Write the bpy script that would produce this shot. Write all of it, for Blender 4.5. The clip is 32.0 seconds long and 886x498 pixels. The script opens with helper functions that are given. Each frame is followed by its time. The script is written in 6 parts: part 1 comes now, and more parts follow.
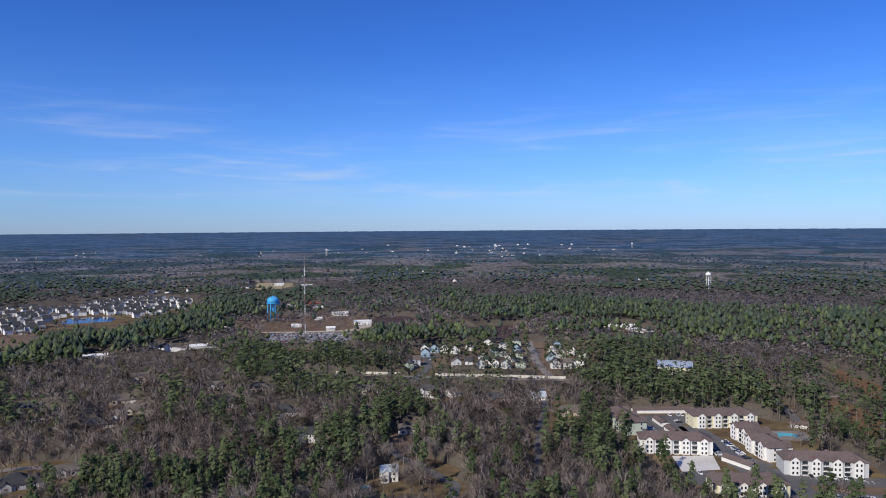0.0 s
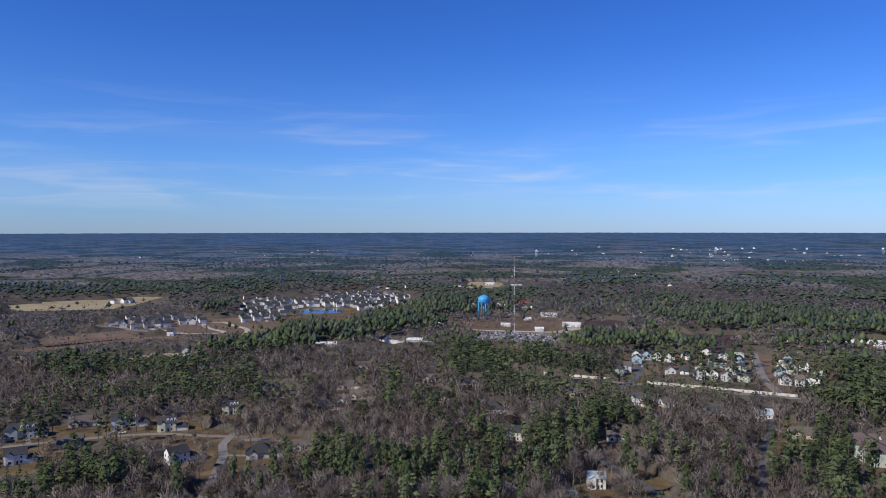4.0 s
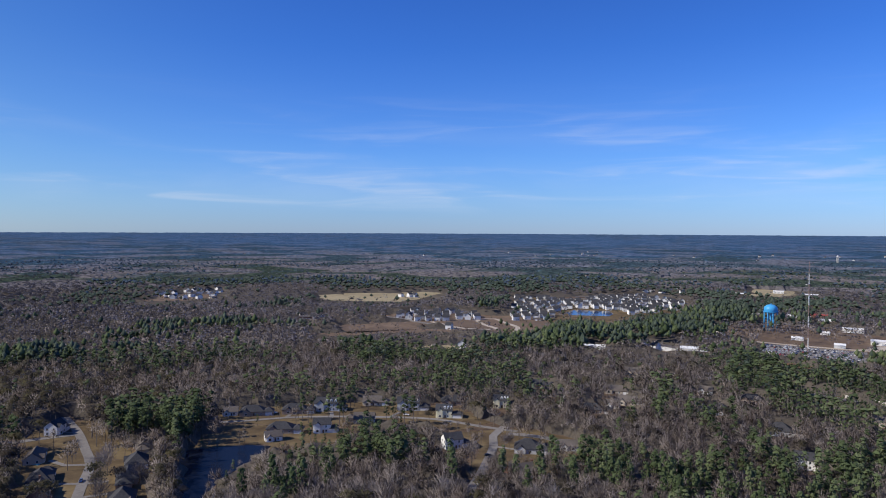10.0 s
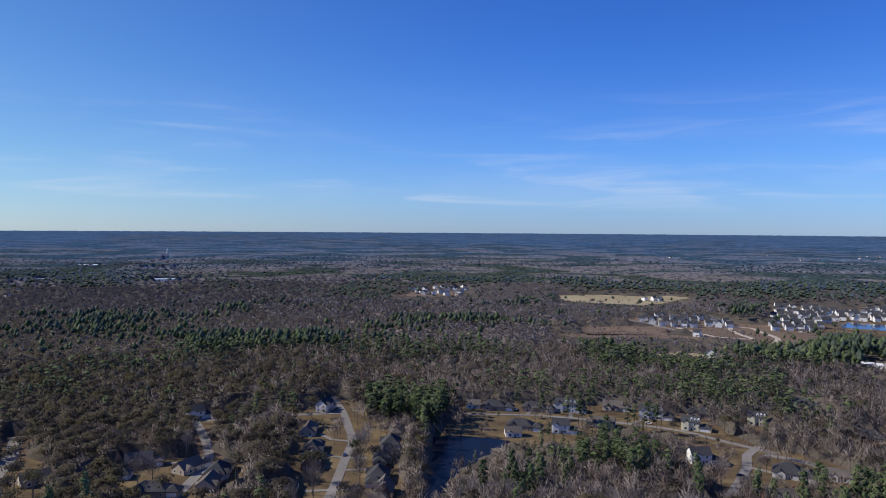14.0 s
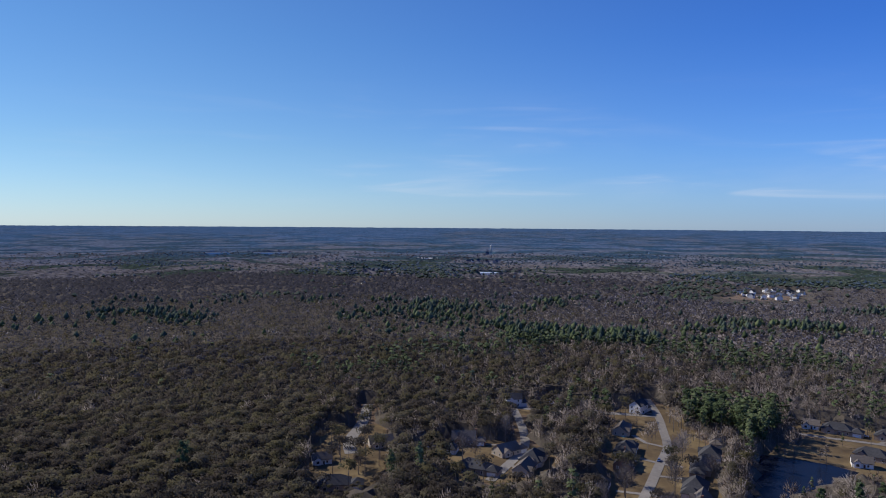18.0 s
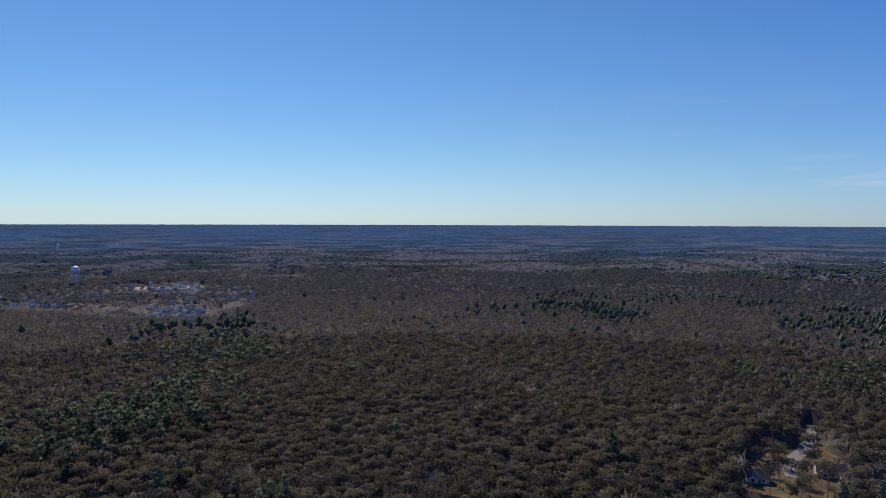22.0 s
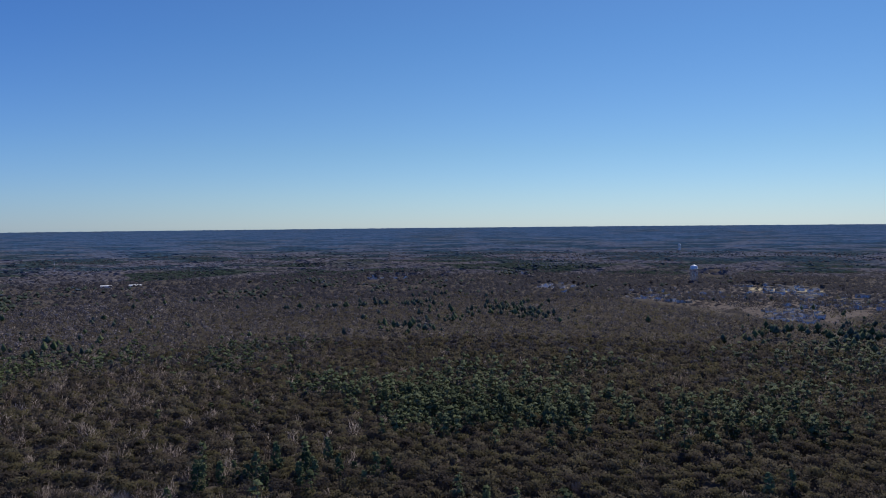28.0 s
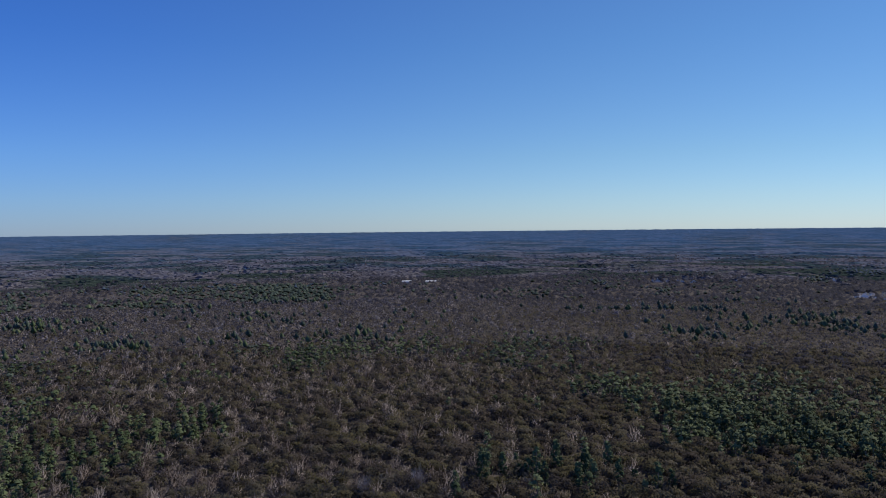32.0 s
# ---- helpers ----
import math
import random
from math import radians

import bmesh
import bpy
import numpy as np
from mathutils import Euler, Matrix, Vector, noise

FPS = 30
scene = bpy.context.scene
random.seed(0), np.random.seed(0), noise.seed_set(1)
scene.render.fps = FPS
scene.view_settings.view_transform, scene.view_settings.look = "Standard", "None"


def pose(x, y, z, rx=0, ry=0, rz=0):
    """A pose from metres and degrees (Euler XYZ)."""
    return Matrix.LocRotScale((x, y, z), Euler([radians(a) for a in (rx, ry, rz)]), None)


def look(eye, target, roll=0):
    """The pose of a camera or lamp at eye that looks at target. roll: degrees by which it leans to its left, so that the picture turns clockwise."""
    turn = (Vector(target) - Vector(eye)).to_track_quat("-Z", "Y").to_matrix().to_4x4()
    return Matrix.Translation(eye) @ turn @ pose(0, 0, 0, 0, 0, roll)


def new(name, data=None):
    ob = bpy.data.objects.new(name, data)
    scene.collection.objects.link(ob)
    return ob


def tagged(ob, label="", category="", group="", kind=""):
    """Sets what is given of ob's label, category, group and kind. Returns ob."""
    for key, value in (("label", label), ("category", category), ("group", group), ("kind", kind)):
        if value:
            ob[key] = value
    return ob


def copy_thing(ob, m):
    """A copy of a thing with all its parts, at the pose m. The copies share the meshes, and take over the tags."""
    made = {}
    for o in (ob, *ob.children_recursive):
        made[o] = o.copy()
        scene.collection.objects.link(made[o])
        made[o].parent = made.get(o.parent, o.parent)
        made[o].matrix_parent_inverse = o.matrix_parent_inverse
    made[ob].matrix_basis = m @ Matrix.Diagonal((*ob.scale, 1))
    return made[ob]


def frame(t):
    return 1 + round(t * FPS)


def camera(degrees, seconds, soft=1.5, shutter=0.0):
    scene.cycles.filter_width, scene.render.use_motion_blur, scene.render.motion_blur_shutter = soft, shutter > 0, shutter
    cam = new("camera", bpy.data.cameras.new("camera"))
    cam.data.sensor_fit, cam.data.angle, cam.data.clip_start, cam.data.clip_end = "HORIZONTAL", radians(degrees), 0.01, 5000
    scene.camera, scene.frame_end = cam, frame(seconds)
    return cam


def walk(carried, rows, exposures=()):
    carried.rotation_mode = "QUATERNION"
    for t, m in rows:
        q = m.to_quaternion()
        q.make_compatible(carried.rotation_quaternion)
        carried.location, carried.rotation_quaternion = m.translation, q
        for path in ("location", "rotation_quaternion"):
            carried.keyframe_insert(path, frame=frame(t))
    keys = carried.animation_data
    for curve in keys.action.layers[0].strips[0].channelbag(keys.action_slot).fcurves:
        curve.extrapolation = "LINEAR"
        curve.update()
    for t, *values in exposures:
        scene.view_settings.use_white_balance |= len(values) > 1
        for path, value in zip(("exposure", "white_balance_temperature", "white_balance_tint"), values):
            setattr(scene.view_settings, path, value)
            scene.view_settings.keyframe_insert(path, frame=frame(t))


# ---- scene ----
cam = camera(64.73, 32.0, soft=1.0)
EYE = 140.0


def aim(yaw, pitch, roll):
    """The hovering camera's pose: yaw to the left of +Y, pitch above level, roll about its axis."""
    return pose(0, 0, EYE, 90 + pitch, 0, yaw) @ pose(0, 0, 0, 0, 0, roll)


# seconds, yaw, pitch, roll in degrees
TURN = [
    (0.0, -0.000, -1.793, -0.414), (0.5, 1.712, -1.778, -0.396), (1.0, 3.693, -1.751, -0.323), (1.5, 6.111, -1.722, -0.363),
    (2.0, 8.756, -1.692, -0.299), (2.5, 11.088, -1.631, -0.249), (3.0, 13.196, -1.633, -0.174), (3.5, 15.224, -1.635, -0.099),
    (5.5, 22.228, -1.640, -0.001), (6.0, 24.101, -1.633, 0.024), (6.5, 26.033, -1.642, -0.018), (7.0, 27.886, -1.647, 0.008),
    (7.5, 29.677, -1.639, 0.040), (8.0, 31.622, -1.632, 0.061), (8.5, 33.402, -1.636, 0.113), (9.0, 35.289, -1.617, 0.178),
    (9.5, 37.070, -1.594, 0.163), (10.0, 38.931, -1.564, 0.262), (10.5, 40.917, -1.549, 0.262), (11.0, 43.041, -1.517, 0.279),
    (11.5, 45.398, -1.532, 0.317), (12.0, 47.891, -1.536, 0.265), (12.5, 50.517, -1.575, 0.275), (13.0, 53.073, -1.584, 0.312),
    (13.5, 55.754, -1.595, 0.355), (15.5, 67.126, -1.729, 0.425), (16.0, 70.209, -1.764, 0.437), (16.5, 73.318, -1.837, 0.506),
    (17.0, 76.556, -1.896, 0.495), (17.5, 80.073, -1.980, 0.526), (18.0, 83.938, -2.021, 0.435), (18.5, 88.010, -2.069, 0.398),
    (19.0, 92.235, -2.109, 0.351), (19.5, 96.665, -2.183, 0.522), (20.0, 100.986, -2.242, 0.437), (20.5, 105.331, -2.226, 0.265),
    (21.0, 109.756, -2.255, 0.187), (21.5, 114.031, -2.279, 0.156), (22.0, 118.318, -2.263, 0.181), (22.5, 122.360, -2.282, 0.132),
    (23.0, 126.026, -2.252, 0.121), (23.5, 130.177, -2.286, -0.004), (24.0, 134.652, -2.213, 0.065), (24.5, 139.097, -2.241, -0.071),
    (25.0, 143.385, -2.234, -0.146), (25.5, 147.369, -2.230, -0.184), (26.0, 151.203, -2.212, -0.319), (26.5, 155.120, -2.169, -0.375),
    (28.5, 168.855, -2.021, -0.577), (29.0, 171.531, -2.006, -0.564), (29.5, 174.412, -1.945, -0.626), (30.0, 177.755, -1.891, -0.625),
    (30.5, 180.997, -1.821, -0.626), (31.0, 183.978, -1.757, -0.616), (31.5, 186.476, -1.741, -0.591), (32.0, 188.685, -1.730, -0.617),
]
walk(cam, [(t, aim(y, p, r)) for t, y, p, r in TURN],
     exposures=[(0.0, 0.05), (6.0, 0.1), (13.0, 0.2), (16.0, 0.2), (19.0, 0.1), (22.0, 0.05), (26.0, -0.02), (29.5, -0.1), (32.0, 0.0)])

# ---- light ----
SUN_AZ, SUN_EL = 140.0, 36.0
sun_dir = Vector((-math.sin(radians(SUN_AZ)) * math.cos(radians(SUN_EL)),
                  math.cos(radians(SUN_AZ)) * math.cos(radians(SUN_EL)), math.sin(radians(SUN_EL))))
sun = new("sun", bpy.data.lights.new("sun", "SUN"))
sun.data.energy, sun.data.angle, sun.data.color = 4.2, radians(0.5), (1.0, 0.93, 0.84)
sun.matrix_world = look(sun_dir * 1000, (0, 0, 0))

world = bpy.data.worlds.new("sky")
scene.world = world
world.use_nodes = True
wn, wl = world.node_tree.nodes, world.node_tree.links
wn.clear()
w_out, w_bg, w_sky = wn.new("ShaderNodeOutputWorld"), wn.new("ShaderNodeBackground"), wn.new("ShaderNodeTexSky")
w_sky.sky_type, w_sky.sun_disc = "NISHITA", False
w_sky.sun_elevation, w_sky.sun_rotation = radians(SUN_EL), radians(-SUN_AZ)
w_sky.altitude, w_sky.air_density, w_sky.dust_density, w_sky.ozone_density = 140, 1.0, 0.05, 1.0
w_bg.inputs["Strength"].default_value = 0.085
# thin cirrus low over the eastern sky
w_tc, w_sep, w_map = wn.new("ShaderNodeTexCoord"), wn.new("ShaderNodeSeparateXYZ"), wn.new("ShaderNodeMapping")
wl.new(w_tc.outputs["Generated"], w_sep.inputs[0])
wl.new(w_tc.outputs["Generated"], w_map.inputs["Vector"])
w_map.inputs["Rotation"].default_value = (0.03, 0.05, 0.0)
w_map.inputs["Scale"].default_value = (3.0, 3.0, 34.0)
w_noise = wn.new("ShaderNodeTexNoise")
w_noise.inputs["Scale"].default_value, w_noise.inputs["Detail"].default_value = 1.5, 8.0
w_noise.inputs["Distortion"].default_value = 0.9
wl.new(w_map.outputs["Vector"], w_noise.inputs["Vector"])
w_map2 = wn.new("ShaderNodeMapping")
wl.new(w_tc.outputs["Generated"], w_map2.inputs["Vector"])
w_map2.inputs["Location"].default_value = (4.3, 1.7, 0.6)
w_map2.inputs["Scale"].default_value = (2.2, 2.2, 13.0)
w_veil = wn.new("ShaderNodeTexNoise")
w_veil.inputs["Scale"].default_value, w_veil.inputs["Detail"].default_value = 1.2, 6.0
w_veil.inputs["Distortion"].default_value = 0.6
wl.new(w_map2.outputs["Vector"], w_veil.inputs["Vector"])


def w_math(op, a, b=0.0):
    n = wn.new("ShaderNodeMath")
    n.operation = op
    for i, v in enumerate((a, b)):
        if isinstance(v, (int, float)):
            n.inputs[i].default_value = v
        else:
            wl.new(v, n.inputs[i])
    return n.outputs[0]


def w_range(v, lo, hi):
    n = wn.new("ShaderNodeMapRange")
    n.interpolation_type = "SMOOTHSTEP"
    wl.new(v, n.inputs["Value"])
    n.inputs["From Min"].default_value, n.inputs["From Max"].default_value = lo, hi
    return n.outputs["Result"]


w_band = w_math("MULTIPLY", w_range(w_sep.outputs["Z"], 0.01, 0.06), w_range(w_sep.outputs["Z"], 0.21, 0.06))
w_side = w_range(w_math("ADD", w_math("MULTIPLY", w_sep.outputs["X"], -0.45), w_math("MULTIPLY", w_sep.outputs["Y"], 0.9)), -0.1, 0.6)
w_wisp = w_math("ADD", w_math("MULTIPLY", w_math("MULTIPLY", w_range(w_noise.outputs["Fac"], 0.46, 0.80), w_range(w_veil.outputs["Fac"], 0.36, 0.62)), 0.40),
                w_math("MULTIPLY", w_range(w_veil.outputs["Fac"], 0.40, 0.75), 0.12))
w_fac = w_math("MULTIPLY", w_math("MULTIPLY", w_wisp, w_band), w_side)
w_mix = wn.new("ShaderNodeMixRGB")
w_mix.inputs["Color2"].default_value = (7.5, 8.0, 9.0, 1)
wl.new(w_fac, w_mix.inputs["Fac"])
# a clear dry winter sky: deeper blue with height and away from the sun

def w_gradient(stops):
    n = wn.new("ShaderNodeValToRGB")
    while len(n.color_ramp.elements) < len(stops):
        n.color_ramp.elements.new(0.5)
    for e, (at, c) in zip(n.color_ramp.elements, stops):
        e.position, e.color = at, (*c, 1)
    wl.new(w_sep.outputs["Z"], n.inputs["Fac"])
    return n.outputs["Color"]


w_away = w_gradient(((0.0, (0.41, 0.66, 1.45)), (0.04, (0.42, 0.72, 1.5)), (0.10, (0.39, 0.74, 1.55)), (0.25, (0.25, 0.62, 1.5)), (0.5, (0.20, 0.52, 1.4))))
w_near = w_gradient(((0.0, (0.478, 0.680, 1.140)), (0.04, (0.480, 0.680, 1.050)), (0.10, (0.455, 0.670, 0.965)), (0.25, (0.396, 0.660, 0.999)), (0.5, (0.368, 0.620, 1.030))))
w_ramp = wn.new("ShaderNodeMixRGB")
wl.new(w_range(w_math("ADD", w_math("MULTIPLY", w_sep.outputs["X"], sun_dir.x), w_math("MULTIPLY", w_sep.outputs["Y"], sun_dir.y)), -0.1, 0.75), w_ramp.inputs["Fac"])
wl.new(w_away, w_ramp.inputs["Color1"])
wl.new(w_near, w_ramp.inputs["Color2"])
w_tint = wn.new("ShaderNodeMixRGB")
w_tint.blend_type = "MULTIPLY"
w_tint.inputs["Fac"].default_value = 1.0
wl.new(w_sky.outputs["Color"], w_tint.inputs["Color1"])
wl.new(w_ramp.outputs["Color"], w_tint.inputs["Color2"])
wl.new(w_tint.outputs["Color"], w_mix.inputs["Color1"])
wl.new(w_mix.outputs["Color"], w_bg.inputs["Color"])
wl.new(w_bg.outputs[0], w_out.inputs[0])


# ---- materials ----
def shade(c, f):
    return tuple(min(1.0, v * f) for v in c)


def material(name, stops, rough=0.85, fine=0.5, coarse=0.03, by="", bump=0.0, metal=0.0, spec=0.3, span=0.44, through_light=0.0):
    """A surface whose colour runs through stops, driven by noise at two sizes (per metre) and, by 'tint' or 'thing', by a random value per piece."""
    m = bpy.data.materials.new(name)
    m.use_nodes = True
    n, l = m.node_tree.nodes, m.node_tree.links
    b = n["Principled BSDF"]
    b.inputs["Roughness"].default_value, b.inputs["Metallic"].default_value = rough, metal
    b.inputs["Specular IOR Level"].default_value = spec
    geo = n.new("ShaderNodeNewGeometry")
    out = None
    for scale, share in ((fine, 0.45), (coarse, 0.55)):
        tex = n.new("ShaderNodeTexNoise")
        tex.inputs["Scale"].default_value, tex.inputs["Detail"].default_value = scale, 4.0
        l.new(geo.outputs["Position"], tex.inputs["Vector"])
        mul = n.new("ShaderNodeMath")
        mul.operation = "MULTIPLY_ADD"
        l.new(tex.outputs["Fac"], mul.inputs[0])
        mul.inputs[1].default_value = share * (0.5 if by else 1.0)
        if out is None:
            mul.inputs[2].default_value = 0.0
            first = tex
        else:
            l.new(out, mul.inputs[2])
        out = mul.outputs[0]
    if by:
        if by == "tint":
            src = n.new("ShaderNodeAttribute")
            src.attribute_name = "tint"
            val = src.outputs["Fac"]
        else:
            src = n.new("ShaderNodeObjectInfo")
            val = src.outputs["Random"]
        mul = n.new("ShaderNodeMath")
        mul.operation = "MULTIPLY_ADD"
        l.new(val, mul.inputs[0])
        mul.inputs[1].default_value = 0.5
        l.new(out, mul.inputs[2])
        out = mul.outputs[0]
    ramp = n.new("ShaderNodeValToRGB")
    while len(ramp.color_ramp.elements) < len(stops):
        ramp.color_ramp.elements.new(0.5)
    for i, (el, c) in enumerate(zip(ramp.color_ramp.elements, stops)):
        el.position = 0.5 - span / 2 + span * i / max(1, len(stops) - 1)
        el.color = (*c, 1)
    l.new(out, ramp.inputs["Fac"])
    l.new(ramp.outputs["Color"], b.inputs["Base Color"])
    if bump:
        bn = n.new("ShaderNodeBump")
        bn.inputs["Strength"].default_value, bn.inputs["Distance"].default_value = bump, 0.3
        l.new(first.outputs["Fac"], bn.inputs["Height"])
        l.new(bn.outputs["Normal"], b.inputs["Normal"])
    if through_light:
        # thin twigs and needles pass some of the light on
        tr, mx = n.new("ShaderNodeBsdfTranslucent"), n.new("ShaderNodeMixShader")
        l.new(ramp.outputs["Color"], tr.inputs["Color"])
        mx.inputs["Fac"].default_value = through_light
        l.new(b.outputs[0], mx.inputs[1])
        l.new(tr.outputs[0], mx.inputs[2])
        l.new(mx.outputs[0], n["Material Output"].inputs["Surface"])
    return m


def paint(name, c, rough=0.6, spread=0.15, fine=1.5, coarse=0.2, **k):
    return material(name, (shade(c, 1 - spread), c, shade(c, 1 + spread)), rough, fine, coarse, **k)


M_FLOOR = material("leaf_litter", ((0.070, 0.050, 0.036), (0.14, 0.098, 0.066), (0.21, 0.152, 0.100)), 0.95, 0.25, 0.02, bump=0.4, spec=0.05)


def canopy(name, pine, wood, share, grain):
    """Closed woods seen from afar: stands of pine among leafless hardwood, glades and single crowns, projected from EYE
    so that the camera sees them as on level land.
    """
    m = bpy.data.materials.new(name)
    m.use_nodes = True
    n, l = m.node_tree.nodes, m.node_tree.links
    b = n["Principled BSDF"]
    b.inputs["Roughness"].default_value, b.inputs["Specular IOR Level"].default_value = 1.0, 0.0
    geo, sep, down, div, lay = (n.new(k) for k in ("ShaderNodeNewGeometry", "ShaderNodeSeparateXYZ", "ShaderNodeMath", "ShaderNodeMath", "ShaderNodeVectorMath"))
    l.new(geo.outputs["Position"], sep.inputs[0])
    down.operation, div.operation, lay.operation = "SUBTRACT", "DIVIDE", "SCALE"
    down.inputs[0].default_value, div.inputs[0].default_value = EYE, EYE
    l.new(sep.outputs["Z"], down.inputs[1])
    l.new(down.outputs[0], div.inputs[1])
    l.new(geo.outputs["Position"], lay.inputs[0])
    l.new(div.outputs[0], lay.inputs["Scale"])

    def field(scale, detail):
        t = n.new("ShaderNodeTexNoise")
        t.noise_dimensions = "2D"
        t.inputs["Scale"].default_value, t.inputs["Detail"].default_value, t.inputs["Distortion"].default_value = scale, detail, 0.5
        l.new(lay.outputs[0], t.inputs["Vector"])
        return t.outputs["Fac"]

    def ramp(v, stops):
        r = n.new("ShaderNodeValToRGB")
        while len(r.color_ramp.elements) < len(stops):
            r.color_ramp.elements.new(0.5)
        for e, (at, c) in zip(r.color_ramp.elements, stops):
            e.position, e.color = at, (*c, 1)
        l.new(v, r.inputs["Fac"])
        return r.outputs["Color"]

    stand = ramp(field(0.0030, 6.0), ((share - 0.035, (1, 1, 1)), (share + 0.035, (0, 0, 0))))
    crowns = field(grain, 3.0)
    mix = n.new("ShaderNodeMixRGB")
    l.new(stand, mix.inputs["Fac"])
    l.new(ramp(crowns, ((0.30, shade(wood, 0.55)), (0.48, wood), (0.70, shade(wood, 1.5)))), mix.inputs["Color1"])
    l.new(ramp(crowns, ((0.34, shade(pine, 0.6)), (0.50, pine), (0.68, shade(pine, 1.4)))), mix.inputs["Color2"])
    tr, mx = n.new("ShaderNodeBsdfTranslucent"), n.new("ShaderNodeMixShader")
    l.new(mix.outputs["Color"], b.inputs["Base Color"])
    l.new(mix.outputs["Color"], tr.inputs["Color"])
    mx.inputs["Fac"].default_value = 0.3
    l.new(b.outputs[0], mx.inputs[1])
    l.new(tr.outputs[0], mx.inputs[2])
    l.new(mx.outputs[0], n["Material Output"].inputs["Surface"])
    return m


# far woods, nearest first, more blue haze mixed into each base colour
HAZED_CANOPIES = [canopy("canopy_near", (0.058, 0.080, 0.062), (0.168, 0.156, 0.158), 0.50, 0.050),
            canopy("canopy_beyond_haze", (0.058, 0.086, 0.088), (0.162, 0.160, 0.180), 0.50, 0.045),
            canopy("canopy_far_haze", (0.056, 0.092, 0.116), (0.150, 0.164, 0.202), 0.50, 0.038),
            canopy("canopy_remote_haze", (0.054, 0.100, 0.150), (0.128, 0.160, 0.220), 0.51, 0.030),
            canopy("canopy_last_haze", (0.054, 0.112, 0.186), (0.106, 0.154, 0.240), 0.51, 0.025),
            canopy("canopy_horizon_haze", (0.060, 0.126, 0.225), (0.098, 0.158, 0.262), 0.51, 0.020)]
M_LAWN = material("winter_lawn", ((0.072, 0.052, 0.034), (0.135, 0.098, 0.055), (0.25, 0.19, 0.098)), 0.95, 0.12, 0.045, bump=0.2, spec=0.05)
M_FIELD = material("dry_field", ((0.22, 0.17, 0.09), (0.33, 0.27, 0.15), (0.42, 0.35, 0.21)), 0.95, 0.08, 0.012)
M_HEATH = material("brown_field", ((0.10, 0.068, 0.045), (0.16, 0.11, 0.07), (0.24, 0.17, 0.11)), 0.95, 0.15, 0.015)
M_DARK = material("burnt_soil", ((0.030, 0.020, 0.022), (0.060, 0.038, 0.036), (0.10, 0.066, 0.055)), 0.95, 0.2, 0.03)
M_CLAY = material("orange_clay", ((0.10, 0.060, 0.036), (0.155, 0.094, 0.055), (0.22, 0.145, 0.085)), 0.95, 0.12, 0.03, spec=0.05)
M_SAND = material("pale_sand", ((0.33, 0.27, 0.20), (0.45, 0.38, 0.29), (0.55, 0.48, 0.39)), 0.95, 0.3, 0.04)
M_GRAVEL = material("white_gravel", ((0.48, 0.45, 0.40), (0.60, 0.57, 0.52), (0.68, 0.65, 0.60)), 0.95, 0.6, 0.06)
M_ASPHALT = material("asphalt", ((0.075, 0.073, 0.072), (0.115, 0.112, 0.110), (0.16, 0.155, 0.15)), 0.9, 0.5, 0.05)
M_CONCRETE = material("concrete_road", ((0.150, 0.136, 0.120), (0.215, 0.196, 0.172), (0.285, 0.262, 0.232)), 0.9, 0.5, 0.05)
M_LINE = paint("road_paint", (0.72, 0.72, 0.70), 0.7)
M_WATER = material("dark_water", ((0.006, 0.008, 0.016), (0.010, 0.014, 0.026)), 0.25, 0.1, 0.02, spec=0.04)
M_POND = material("blue_water", ((0.010, 0.022, 0.055), (0.015, 0.030, 0.07)), 0.12, 0.1, 0.02, spec=0.6)
M_POOL = material("pool_water", ((0.10, 0.40, 0.46), (0.16, 0.50, 0.54)), 0.15, 0.5, 0.1, spec=0.3)
BARK = ((0.10, 0.085, 0.07), (0.17, 0.145, 0.125), (0.25, 0.22, 0.19))
PINE = ((0.046, 0.064, 0.030), (0.068, 0.091, 0.042), (0.092, 0.118, 0.055), (0.122, 0.146, 0.072))
TWIG = ((0.134, 0.108, 0.097), (0.178, 0.149, 0.134), (0.228, 0.195, 0.177), (0.282, 0.246, 0.225))
OLIVE = ((0.076, 0.066, 0.058), (0.096, 0.082, 0.066), (0.114, 0.104, 0.058), (0.136, 0.122, 0.092))
# the same needles and twigs further away, with blue haze put into the colour
HAZY_FAR_PINE = ((0.038, 0.060, 0.085), (0.056, 0.082, 0.110), (0.078, 0.106, 0.134))
HAZY_FAR_TWIG = ((0.092, 0.100, 0.130), (0.130, 0.134, 0.166), (0.176, 0.176, 0.206))
HAZY_MID_PINE = ((0.044, 0.062, 0.046), (0.066, 0.088, 0.064), (0.092, 0.114, 0.082))
HAZY_MID_TWIG = ((0.120, 0.109, 0.122), (0.164, 0.152, 0.170), (0.214, 0.202, 0.224))
HAZY_MID_OLIVE = ((0.060, 0.060, 0.070), (0.076, 0.074, 0.086), (0.094, 0.091, 0.104))
M_BARK = material("bark", BARK, 0.95, 0.8, 0.1, by="thing")
M_BARK_S = material("bark_in_woods", BARK, 0.95, 0.8, 0.1)
M_PINE = material("pine_needles", PINE, 0.8, 0.6, 0.02, by="thing", spec=0.05, through_light=0.08)
M_TWIG = material("bare_twigs", TWIG, 0.9, 0.6, 0.02, by="thing", spec=0.05, through_light=0.06)
M_OLIVE = material("budding_twigs", OLIVE, 0.9, 1.8, 0.02, by="thing", spec=0.05, through_light=0.5)
M_PINE_S = material("pine_needles_in_woods", PINE, 0.8, 0.6, 0.012, by="tint", spec=0.05, through_light=0.06)
